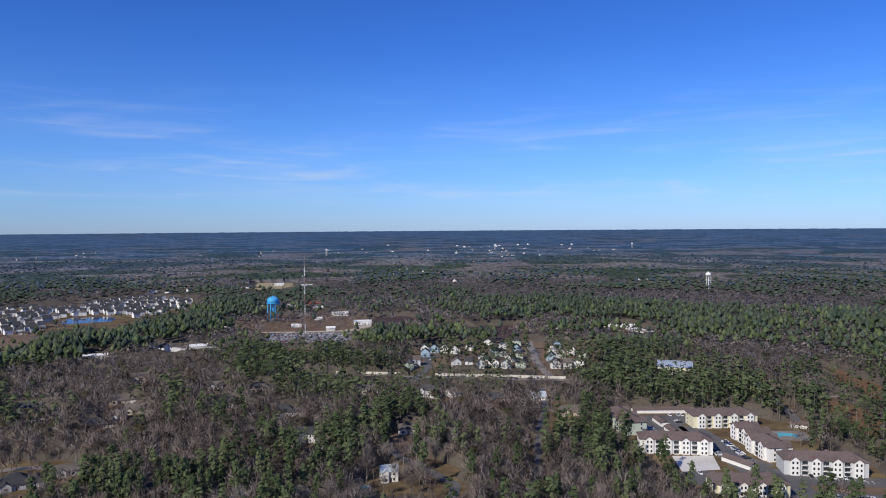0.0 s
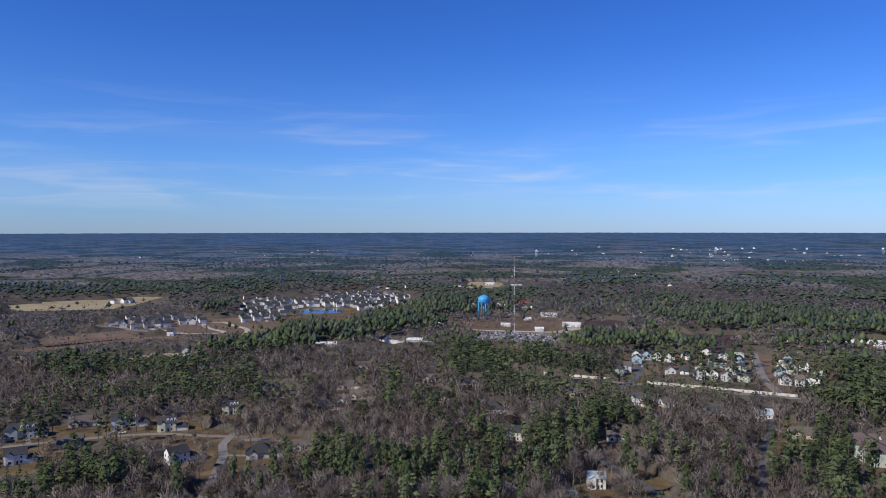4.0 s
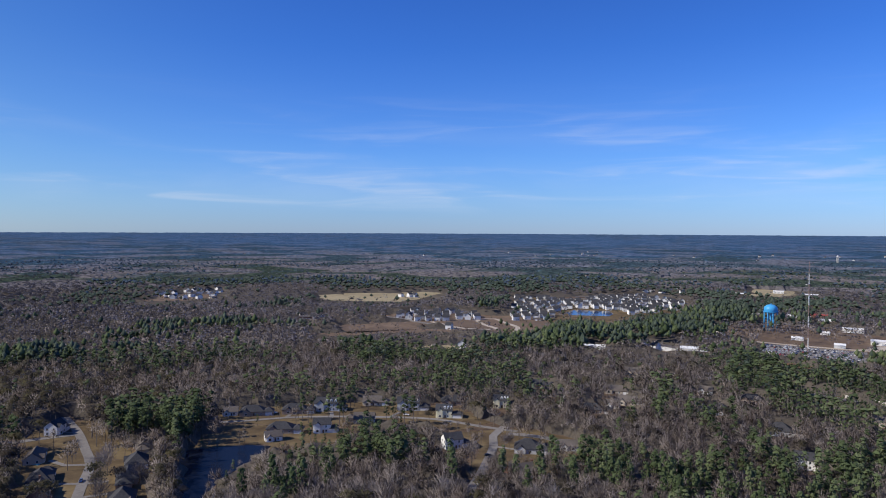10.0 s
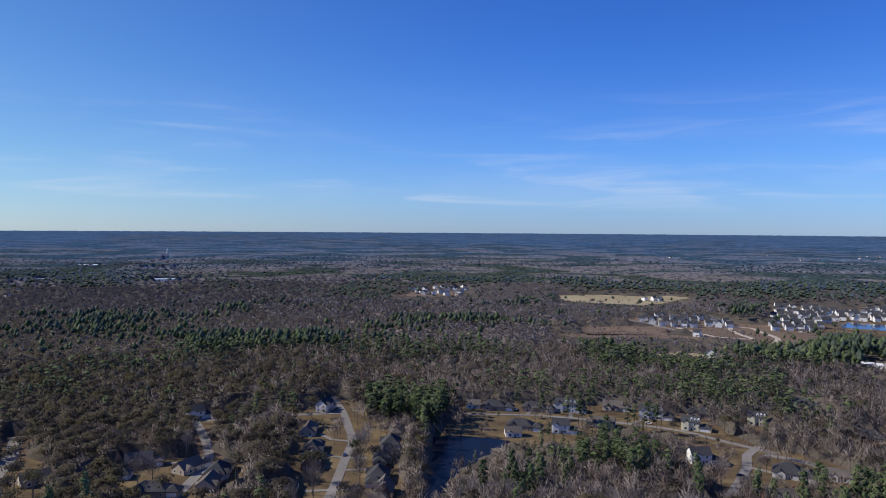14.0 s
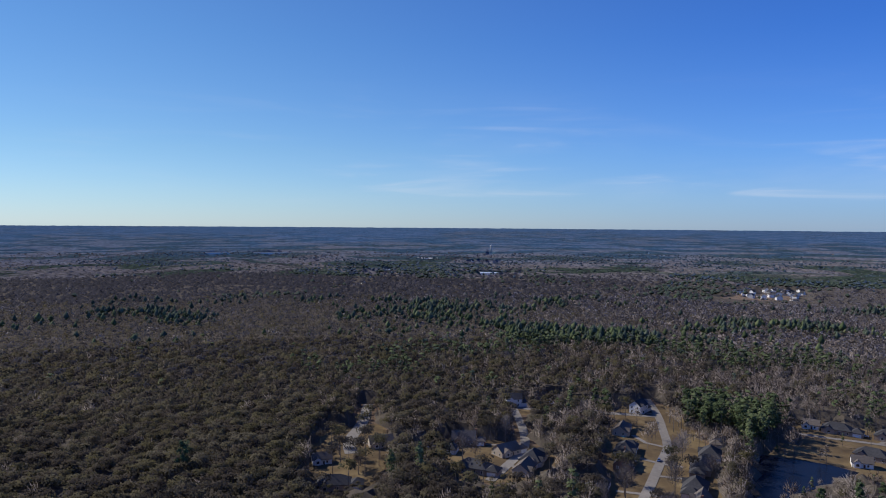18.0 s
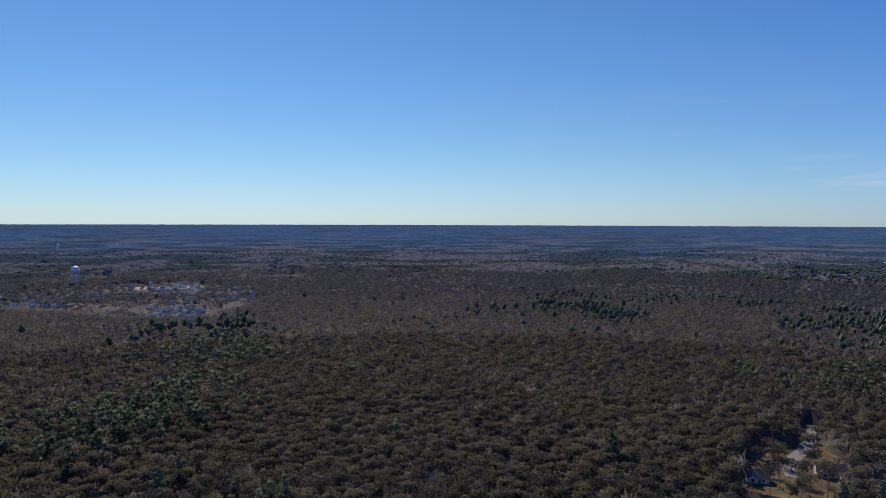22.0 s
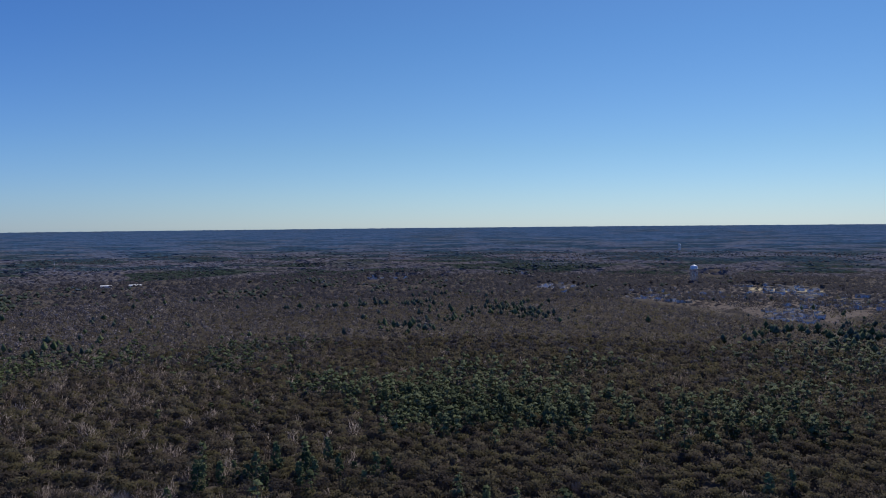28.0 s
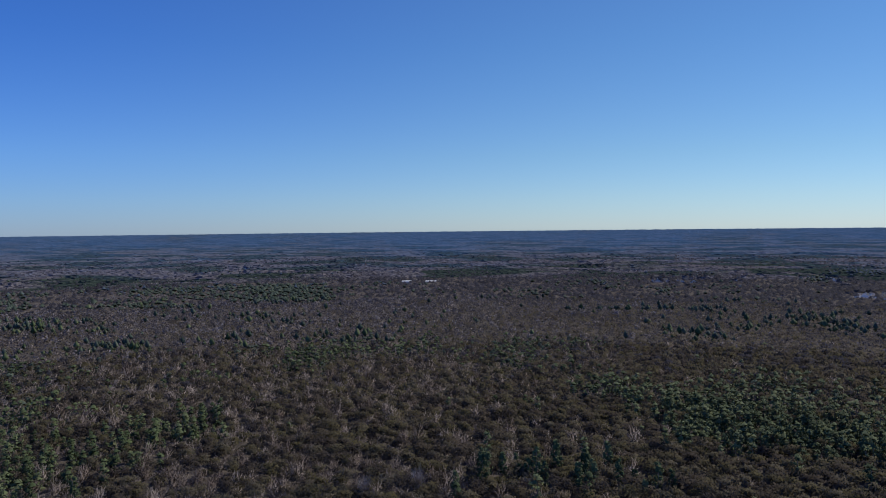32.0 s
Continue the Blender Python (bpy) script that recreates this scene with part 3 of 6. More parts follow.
road("track_loop", [(-520, 800), (-548, 850), (-592, 880), (-625, 905), (-640, 880), (-600, 840), (-560, 815), (-600, 790), (-680, 815)], 7, 0.4, M_SAND, "pale sandy loop track", view=True)
road("road_cluster", [(-800, 800), (-757, 817), (-700, 800), (-640, 790), (-600, 775)], 8, 0.42, M_CONCRETE, "pale road to the new houses", view=True)
road("road_far_tower", [(-2900, 510), (-3120, 548), (-3290, 580)], 14, 0.8, M_SAND, "straight pale road far away")
road("road_yard", [(-340, 950), (-240, 936), (-160, 942), (-100, 950), (-60, 940)], 7, 0.4, M_SAND, "sandy road past the scrapyard")
for row in range(6):
    a = row / 5
    p0, p1 = Vector((-420, 1250)).lerp(Vector((-560, 1500)), a), Vector((-690, 1040)).lerp(Vector((-755, 1270)), a)
    if row < 2:
        p1 = p0.lerp(p1, 0.5)
    road("estate_street", [p0, p0.lerp(p1, 0.5), p1], 7, 0.4, M_CONCRETE, "pale estate street between rows of houses", view=True)


def asphalt_lot(name, pts, label):
    area(name, pts, 0.16, M_ASPHALT, label, 0.0, "parking lot")


asphalt_lot("parking_north", [(140, 512), (181, 512), (180, 496), (166, 484), (166, 452), (140, 450), (138, 478)], "grey asphalt parking lot by the garages")
asphalt_lot("parking_spine", [(162, 482), (178, 484), (182, 450), (182, 420), (192, 402), (184, 398), (166, 402), (164, 452)], "asphalt drive with marked parking bays")
asphalt_lot("parking_south", [(166, 401), (186, 398), (236, 380), (250, 380), (242, 348), (200, 342), (176, 346), (172, 366)], "asphalt parking lot with an island")
asphalt_lot("parking_west", [(132, 392), (150, 394), (150, 374), (134, 372)], "small asphalt parking lot")
area("gravel_lot", [(138, 420), (163, 420), (158, 396), (135, 393)], 0.2, M_GRAVEL, "pale gravel rectangle beside the apartments", 0.0, "gravel")
flat("island", [(194, 362), (230, 356), (236, 366), (214, 370), (196, 371)], 0.3, M_HEATH, "brown planted traffic island with a kerb", "island")
flat("pool_deck", [(212, 470), (243, 470), (240, 448), (214, 450)], 0.22, M_CONCRETE, "pale concrete pool deck", "terrace")
flat("garden_pool", [(-450, 164), (-442, 168), (-445, 173), (-453, 169)], 0.30, M_POOL, "small turquoise garden pool", "pool")
flat("garden_pool", [(-47, 368), (-40, 370), (-41, 375), (-48, 373)], 0.30, M_POOL, "small turquoise pool beside the white house", "pool")
for name, pts in (("driveway", [(-391, 171), (-402, 162)]), ("driveway", [(-391, 171), (-384, 182)]), ("driveway", [(-372, 160), (-366, 174)]), ("driveway", [(-419, 188), (-430, 178), (-446, 176)]),
                  ("driveway", [(-346, 144), (-340, 158)]), ("driveway", [(-346, 144), (-352, 130)]), ("driveway", [(-493, 213), (-500, 206)]), ("driveway", [(-414, 328), (-420, 338)]),
                  ("driveway", [(-390, 352), (-400, 360)]), ("driveway", [(-390, 352), (-380, 332)]), ("driveway", [(-356, 378), (-360, 396)]), ("driveway", [(-326, 396), (-327, 402)]),
                  ("driveway", [(-256, 370), (-240, 374)]), ("driveway", [(-243, 345), (-222, 338)]), ("driveway", [(-428, 98), (-422, 88)]), ("driveway", [(-398, 82), (-388, 86)]), ("driveway", [(-428, 98), (-438, 66)]),
                  ("driveway", [(-450, -12), (-440, 4)]), ("driveway", [(-28, 408), (-30, 388)]), ("driveway", [(77, 532), (88, 520)])):
    road(name, pts, 2.9, 0.26, M_CONCRETE, "short pale concrete driveway", verge=1.5)
flat("swimming_pool", [(218, 465), (227, 466), (234, 463), (233, 456), (226, 459), (220, 456)], 0.30, M_POOL, "turquoise swimming pool", "pool")


def bay_lines(x0, y0, x1, y1, n, depth, rz):
    for i in range(n + 1):
        ob = new("bay_line", LINE)
        ob.matrix_basis = pose(x0 + (x1 - x0) * i / n, y0 + (y1 - y0) * i / n, 0.19, 0, 0, rz)
        tagged(ob, "white painted parking bay line", "road marking", "parking bay lines", "structure")


LINE = Soup().box(-0.07, -2.4, -0.02, 0.07, 2.4, 0.02).mesh("bay_line", M_LINE)
bay_lines(202, 382, 232, 374, 11, 5, -12)
bay_lines(200, 354, 230, 348, 11, 5, -12)
bay_lines(181, 448, 181, 412, 13, 5, 90)
bay_lines(142, 484, 142, 456, 10, 5, 90)


# ---- building pieces ----
WIN = {}


def window(parent, x, y, z, rz, w=1.0, h=1.4, pane=True):
    """A framed window whose outside faces -Y before turning; the pane is a piece of its own or set in the frame's mesh."""
    key = (w, h, pane)
    if key not in WIN:
        x0, x1, t = w / 2, w / 2 + 0.12, h + 0.12
        loops = [[(-x1, 0.02, -0.12), (x1, 0.02, -0.12), (x1, 0.02, t), (-x1, 0.02, t)], [(-x1, -0.07, -0.12), (x1, -0.07, -0.12), (x1, -0.07, t), (-x1, -0.07, t)],
                 [(-x0, -0.06, 0), (x0, -0.06, 0), (x0, -0.06, h), (-x0, -0.06, h)], [(-x0, -0.025, 0), (x0, -0.025, 0), (x0, -0.025, h), (-x0, -0.025, h)]]
        f = Soup().add([p for q in loops for p in q], [(k * 4 + i, k * 4 + (i + 1) % 4, k * 4 + 4 + (i + 1) % 4, k * 4 + 4 + i) for k in range(3) for i in range(4)] + [(12, 13, 14, 15)])
        fm = f.mesh("window", M_TRIM)
        fm.materials.append(M_GLASS)
        fm.polygons[12].material_index = 1
        WIN[key] = (fm, Soup().box(-w / 2 + 0.01, -0.04, 0.01, w / 2 - 0.01, -0.03, h - 0.01).mesh("pane", M_GLASS) if pane else None)
    fr = part("window", WIN[key][0], parent, (x, y, z), rz)
    if pane:
        part("pane", WIN[key][1], fr)
    return fr


def ring_windows(parent, w, d, storeys, base, pitch, step, pane=True, h=1.4, skip=()):
    """Windows round a w by d block, storey by storey."""
    for s in range(storeys):
        z = base + s * pitch
        for side, (length, off, rz) in enumerate(((w, d / 2, 0), (d, w / 2, 90), (w, d / 2, 180), (d, w / 2, 270))):
            if side in skip:
                continue
            n = max(1, int((length - 1.5) / step))
            for i in range(n):
                u = (i + 0.5) / n * length - length / 2
                p = Vector((u, -off, 0))
                p.rotate(Euler((0, 0, radians(rz))))
                window(parent, p.x, p.y, z, rz, 1.0, h, pane)


def apartment(label, length, depth, bays, wall, trim):
    """A three-storey block with a hipped roof, gabled bays and stacked balconies on both long sides."""
    ob = thing("apartment_building", label, "apartment building", "apartment buildings")
    H, P = 8.6, 2.85
    part("wall", Soup().box(-length / 2, -depth / 2, 0, length / 2, depth / 2, H).mesh("wall", wall), ob)
    part("roof", Soup().hip(length, depth, H, 3.6, 0.7, 0.25).mesh("roof", M_SHINGLE), ob, label="brown shingled hip roof")
    unit = length / bays
    bw, bd = unit * 0.46, 1.3
    bay_v = Soup()
    bay_v.box(-bw / 2, -bd, 0, bw / 2, 0, H).add([(-bw / 2, -bd, H), (bw / 2, -bd, H), (0, -bd, H + bw * 0.40), (-bw / 2, 0, H), (bw / 2, 0, H), (0, 0, H + bw * 0.40)],
                                                  [(0, 1, 2), (5, 4, 3), (0, 2, 5, 3), (1, 4, 5, 2)])
    bay_me = bay_v.mesh("bay", trim)
    o, r, y0, y1 = 0.35, bw * 0.40, -bd - 0.4, 3.0
    k = r / (bw / 2)
    groof = Soup().add([(-bw / 2 - o, y0, H - o * k), (0, y0, H + r), (bw / 2 + o, y0, H - o * k), (bw / 2 + o, y1, H - o * k), (0, y1, H + r), (-bw / 2 - o, y1, H - o * k)] +
                       [(-bw / 2 - o, y0, H - o * k + 0.22), (0, y0, H + r + 0.22), (bw / 2 + o, y0, H - o * k + 0.22), (bw / 2 + o, y1, H - o * k + 0.22), (0, y1, H + r + 0.22), (-bw / 2 - o, y1, H - o * k + 0.22)],
                       [(6, 7, 10, 11), (7, 8, 9, 10), (0, 5, 4, 1), (1, 4, 3, 2), (0, 1, 7, 6), (1, 2, 8, 7), (2, 3, 9, 8), (0, 6, 11, 5)])
    groof = groof.mesh("bay_roof", M_SHINGLE)
    bal = Soup().box(-1.5, -1.25, 0, 1.5, 0, 0.18).mesh("balcony", M_TRIM)
    rail = Soup().box(-1.5, -1.25, 1.0, 1.5, -1.19, 1.07)
    for i in range(13):
        rail.box(-1.47 + i * 0.24, -1.24, 0.18, -1.43 + i * 0.24, -1.2, 1.0)
    rail = rail.mesh("railing", M_TRIM)
    # a dark panel on the wall stands in for the shaded balcony recess
    recess = Soup().box(-1.45, -0.04, 0.05, 1.45, 0.02, 2.35).mesh("balcony_door", M_GLASS)
    for side in (0, 1):
        rz, sg = 180 * side, 1 - 2 * side
        for b in range(bays):
            u = (b + 0.5) * unit - length / 2
            by = part("bay", bay_me, ob, (u * sg, -depth / 2 * sg, 0), rz)
            part("gable_roof", groof, by)
            for s in range(3):
                for du in (-bw * 0.22, bw * 0.22):
                    window(by, du, -bd, 0.9 + s * P, 0, 1.0, 1.45, False)
        for b in range(bays - 1 + (bays < 2)):
            u = (b + 1.0) * unit - length / 2
            for s in range(3):
                bl = part("balcony", bal, ob, (u * sg, -depth / 2 * sg, 0.05 + s * P), rz)
                part("railing", rail, bl)
                part("balcony_door", recess, bl, label="dark glass panel in place of the shaded balcony recess")
        for s in range(3):
            for v in (-depth * 0.25, depth * 0.25):
                window(ob, length / 2 * (1 - 2 * side), v, 0.9 + s * P, 90 + 180 * side, 1.0, 1.45)
    return ob


def put(ob, x, y, rz, z=0.0, clear=0.0):
    ob.matrix_basis = pose(x, y, z + rim(math.hypot(x, y)), 0, 0, rz)
    if clear:
        CLEAR_SPOTS.append((x, y, clear))
    return ob


for words, L, D, n, w, t, x, y, rz in (
        ("three-storey sage apartment block beside the pines", 38, 15, 3, M_SAGE, M_SAGE, 125, 482, 100),
        ("three-storey cream apartment block before the pine wood", 45, 14, 4, M_CREAM, M_WHITE, 194, 486, 2),
        ("three-storey white apartment block with gabled bays", 43, 14, 4, M_WHITE, M_WHITE, 143, 431, -8),
        ("three-storey white apartment block set end on", 24, 14, 2, M_WHITE, M_WHITE, 198, 448, 98),
        ("three-storey white apartment block with a plain end wall", 26, 15, 2, M_WHITE, M_WHITE, 197, 421, 96),
        ("three-storey grey and white apartment block over the parking lot", 44, 14, 4, M_GREYW, M_WHITE, 213, 391, -9),
        ("three-storey cream apartment block half hidden by pines", 38, 14, 4, M_CREAM, M_WHITE, 156, 357, -2)):
    put(apartment(words, L, D, n, w, t), x, y, rz)


def garage(label, length, doors):
    ob = thing("garage_row", label, "garage", "garage rows")
    part("wall", Soup().box(-length / 2, -3, 0, length / 2, 3, 2.7).mesh("wall", M_WHITE), ob)
    part("roof", Soup().gable(length, 6, 2.7, 1.5, 0.4, 0.2).mesh("roof", M_SHINGLE), ob)
    g = Soup().box(-1.2, -0.05, 0, 1.2, 0.03, 2.2).mesh("garage_door", M_TRIM)
    for i in range(doors):
        part("garage_door", g, ob, ((i + 0.5) / doors * length - length / 2, -3, 0))
    return ob


put(garage("long low white garage row with a brown roof", 44, 10), 163, 520, 0)
put(garage("short white garage row between parking bays", 16, 4), 153, 490, 95)
put(garage("short white garage row beside the drive", 14, 4), 154, 468, 95)
put(garage("short white garage row on a slope", 20, 5), 172, 404, 118)
put(garage("small pool house with a brown roof", 13, 2), 246, 478, -20)


def house(label, w, d, storeys, wall, roof, style="hip", wing=0.0, dormers=0, chimney=False, group="houses in the woods", detail=2, rise=None):
    """A dwelling: walls, roof, windows, door; optionally a garage wing, dormers and a chimney. detail 0 is for the far estates."""
    ob = thing("house", label, "house", group)
    H = 2.9 * storeys + 0.3
    rise = rise or d * 0.38
    s = Soup().box(-w / 2, -d / 2, 0, w / 2, d / 2, H)
    if style == "gable":
        s.add([(-w / 2, -d / 2, H), (-w / 2, d / 2, H), (-w / 2, 0, H + rise), (w / 2, -d / 2, H), (w / 2, d / 2, H), (w / 2, 0, H + rise)],
              [(0, 2, 1), (3, 4, 5), (0, 3, 5, 2), (1, 2, 5, 4)])
    part("wall", s.mesh("wall", wall), ob)
    r = Soup()
    (r.gable if style == "gable" else r.hip)(w, d, H, rise)
    part("roof", r.mesh("roof", roof), ob)
    part("door", Soup().box(-0.5, -0.06, 0.2, 0.5, 0.03, 2.3).mesh("door", M_DOOR), ob, (w * 0.08, -d / 2, 0))
    if detail == 0:
        part("garage_door", Soup().box(-1.3, -0.06, 0.1, 1.3, 0.03, 2.4).mesh("garage_door", M_TRIM), ob, (-w * 0.25, -d / 2, 0))
        window(ob, w * 0.3, -d / 2, 1.0, 0, 1.6, 1.5, False)
        window(ob, w * 0.3, d / 2, 1.0, 180, 1.6, 1.5, False)
        return ob
    ring_windows(ob, w, d, storeys, 1.0, 2.9, 3.6, False)
    if wing:
        wd, ww = d * 0.72, wing
        x = w / 2 + ww / 2 - 0.3
        ws = Soup().box(-ww / 2, -wd / 2, 0, ww / 2, wd / 2, 2.9)
        wg = part("wing", ws.mesh("wing", wall), ob, (x, -d * 0.12, 0))
        part("wing_roof", Soup().hip(ww, wd, 2.9, wd * 0.36).mesh("wing_roof", roof), wg)
        part("garage_door", Soup().box(-ww * 0.36, -0.06, 0.1, ww * 0.36, 0.03, 2.4).mesh("garage_door", M_TRIM), wg, (0, -wd / 2, 0))
    # a cross gable over the entrance
    cw = w * 0.34
    k = 0.75
    g = Soup().box(-cw / 2, -1.0, 0, cw / 2, 0, H).add([(-cw / 2, -1.0, H), (cw / 2, -1.0, H), (0, -1.0, H + cw * k / 2), (-cw / 2, d * 0.3, H), (cw / 2, d * 0.3, H), (0, d * 0.3, H + cw * k / 2)],
                                                       [(0, 1, 2), (5, 4, 3), (0, 2, 5, 3), (1, 4, 5, 2)])
    gb = part("front_gable", g.mesh("front_gable", wall), ob, (-w * 0.24, -d / 2, 0))
    o, y0, y1 = 0.35, -1.35, d * 0.4
    q = [(-cw / 2 - o, H - o * k), (0, H + cw * k / 2), (cw / 2 + o, H - o * k), (cw / 2 + o, H - o * k + 0.22), (0, H + cw * k / 2 + 0.22), (-cw / 2 - o, H - o * k + 0.22)]
    part("gable_roof", Soup().add([(x, y0, z) for x, z in q] + [(x, y1, z) for x, z in q],
                                  [(0, 1, 4, 5), (1, 2, 3, 4), (6, 11, 10, 7), (7, 10, 9, 8)] + [(i, i + 6, (i + 1) % 6 + 6, (i + 1) % 6) for i in range(6)]).mesh("gable_roof", roof), gb)
    window(gb, 0, -1.0, 1.0, 0, 1.6, 1.5, False)
    dm = Soup().box(-0.8, -1.1, 0, 0.8, 1.4, 1.3).add([(-0.8, -1.1, 1.3), (0.8, -1.1, 1.3), (0, -1.1, 2.0), (-0.8, 1.4, 1.3), (0.8, 1.4, 1.3), (0, 1.4, 2.0)], [(0, 1, 2), (5, 4, 3), (0, 2, 5, 3), (1, 4, 5, 2)])
    for i in range(dormers):
        dd = part("dormer", dm.mesh("dormer", M_WHITE), ob, (w * (0.06 + 0.2 * i), -d * 0.27, H + rise * 0.22))
        window(dd, 0, -1.1, 0.25, 0, 0.8, 1.0, False)
    if chimney:
        part("chimney", Soup().box(-0.5, -0.4, 0, 0.5, 0.4, H + rise + 0.9).box(-0.6, -0.5, H + rise + 0.9, 0.6, 0.5, H + rise + 1.1).mesh("chimney", M_BRICK), ob, (w / 2 + 0.3, d * 0.1, 0))
    return ob


KINDS = {
    "brick": house("low brown brick ranch house with a grey hip roof", 18, 11, 1, M_BRICK2, M_SLATE, "hip", 7),
    "red": house("red brick house with a steep taupe roof", 15, 10, 1, M_BRICK, M_ROOFT, "gable", 6.5, 0, True, rise=5.0),
    "manor": house("two-storey pale grey house with white dormers", 17, 10, 2, M_GREYW, M_SLATE, "gable", 8, 3, True),
    "cream": house("two-storey cream house with dormers and a garage wing", 12, 9, 2, M_CREAM, M_SLATE, "gable", 8, 3),
    "white": house("two-storey white house with a dark roof", 12, 9, 2, M_WHITE, M_SLATE, "gable", 5.5),
    "grey": house("grey hip-roofed house among bare trees", 16, 12, 1, M_GREYW, M_SLATE, "hip", 6, rise=5.2),
    "tan": house("tan siding house under pines", 15, 10, 1, M_TAN, M_ROOFT, "gable", 6),
    "cottage": house("small white wooden house under trees", 11, 8, 1, M_WHITE, M_ROOFT, "gable", 0),
}
USED = set()


def place(kind, x, y, rz, clear=13):
    src = KINDS[kind]
    if kind in USED:
        ob = copy_thing(src, pose(x, y, 0, 0, 0, rz))
    else:
        USED.add(kind)
        ob = src
        ob.matrix_basis = pose(x, y, 0, 0, 0, rz)
    CLEAR_SPOTS.append((x, y, clear))
    return ob


# homes round the lake
for k, x, y, rz in (("cottage", -453, 307, 50), ("brick", -441, 318, 48), ("brick", -421, 342, 44), ("manor", -409, 363, 40), ("tan", -393, 398, 36),
                    ("manor", -361, 405, 38), ("cream", -326, 406, 34), ("brick", -388, 303, 40), ("cottage", -377, 288, 60), ("white", -367, 322, 44),
                    ("tan", -362, 358, 220), ("brick", -345, 440, 40)):
    place(k, x, y, rz)
# along the straight street
for k, x, y, rz in (("white", -502, 202, 130), ("grey", -410, 157, 150), ("tan", -452, 170, 150), ("grey", -397, 205, -30), ("brick", -378, 190, -30), ("grey", -348, 172, -32),
                    ("red", -327, 165, -32), ("red", -388, 148, 150), ("brick", -350, 118, 150), ("tan", -425, 224, -25)):
    place(k, x, y, rz)
# hollow and cul-de-sac
for k, x, y, rz in (("tan", -438, 8, 100), ("red", -439, 61, 80), ("grey", -427, 42, 70), ("brick", -389, 60, 60), ("grey", -400, 97, 150), ("tan", -416, 84, 120), ("white", -529, 112, 90),
                    ("tan", -512, 160, 70), ("brick", -370, -18, 90), ("cottage", -410, -27, 100), ("grey", -497, 58, 80), ("tan", -384, 88, 150), ("brick", -416, 26, 80), ("cottage", -535, 146, 80)):
    place(k, x, y, rz, 11)
# woods between the lake and the water tower
for k, x, y, rz in (("red", -212, 333, 60), ("grey", -234, 376, 30), ("white", -276, 352, 60), ("cottage", -216, 396, 30), ("cream", -310, 458, 30), ("tan", -296, 518, 20), ("brick", -324, 537, 30),
                    ("cottage", -241, 513, 20), ("tan", -236, 530, 15), ("brick", -247, 489, 25), ("white", -91, 455, 10), ("cottage", -26, 473, 10), ("brick", -76, 356, 20),
                    ("white", -13, 575, -30), ("cottage", 8, 577, 30), ("tan", -66, 590, 20), ("brick", 40, 557, 5), ("tan", 93, 516, 5), ("grey", -170, 548, 15), ("tan", -282, 645, 20),
                    ("cottage", -200, 610, 10), ("brick", -160, 600, 10), ("grey", -120, 520, 15), ("tan", -262, 560, 20)):
    place(k, x, y, rz, 10)
    if math.hypot(x, y) > 440:
        OPEN_VIEWS.append([(x - 6, y - 6), (x + 6, y - 6), (x + 6, y + 6), (x - 6, y + 6)])
        CLEAR_SPOTS.append((x * 0.966, y * 0.966, 12))
put(house("small two-storey white house with a blue-grey roof", 9.5, 7, 2, M_WHITE, M_METALR, "gable"), -31, 383, 14, 0, 8)
put(house("small white house with a pale blue metal roof", 12, 9, 1, M_WHITE, M_METALR, "gable"), 76, 562, 4, 0, 12)
for ob in [o for o in KINDS.values() if not o.matrix_basis.translation.length]:
    for c in list(ob.children_recursive) + [ob]:
        bpy.data.objects.remove(c)

# wooden-house quarter
HOOD = [house(lbl, w, d, 2, wall, roof, st, 0, 0, False, "wooden-house quarter", 2) for lbl, w, d, wall, roof, st in (
    ("two-storey white wooden house with a grey roof", 7.6, 9.5, M_WHITE, M_SLATE, "gable"),
    ("two-storey pale blue wooden house", 7.6, 9, M_BLUEW, M_SLATE, "gable"),
    ("two-storey pale grey wooden house with a porch gable", 7.6, 9, M_GREYW, M_ROOFT, "gable"),
    ("two-storey sage wooden house", 8.5, 9.5, M_SAGE, M_SLATE, "hip"))]
hood_spots = [(-21, 778, 0), (-10, 777, 1), (1, 777, 0), (12, 770, 0), (-20, 752, 1), (-27, 707, 2), (41, 730, 0), (55, 770, 1), (51, 815, 0), (62, 752, 3), (86, 821, 3), (81, 776, 1), (79, 737, 3), (69, 722, 2),
              (112, 724, 1), (130, 798, 1), (125, 741, 2), (140, 757, 0), (150, 742, 3), (13, 695, 2), (25, 695, 0), (37, 689, 2), (50, 694, 0), (62, 688, 2), (76, 690, 3), (110, 687, 0), (122, 686, 2), (134, 690, 0),
              (-34, 688, 3), (30, 790, 0), (68, 800, 0), (120, 770, 0)]
seen = set()
for x, y, k in hood_spots:
    rz = random.choice((0, 90, -90)) + random.uniform(-6, 6) - 5
    if k in seen:
        copy_thing(HOOD[k], pose(x, y, 0, 0, 0, rz))
    else:
        seen.add(k)
        HOOD[k].matrix_basis = pose(x, y, 0, 0, 0, rz)
    CLEAR_SPOTS.append((x, y, 8))

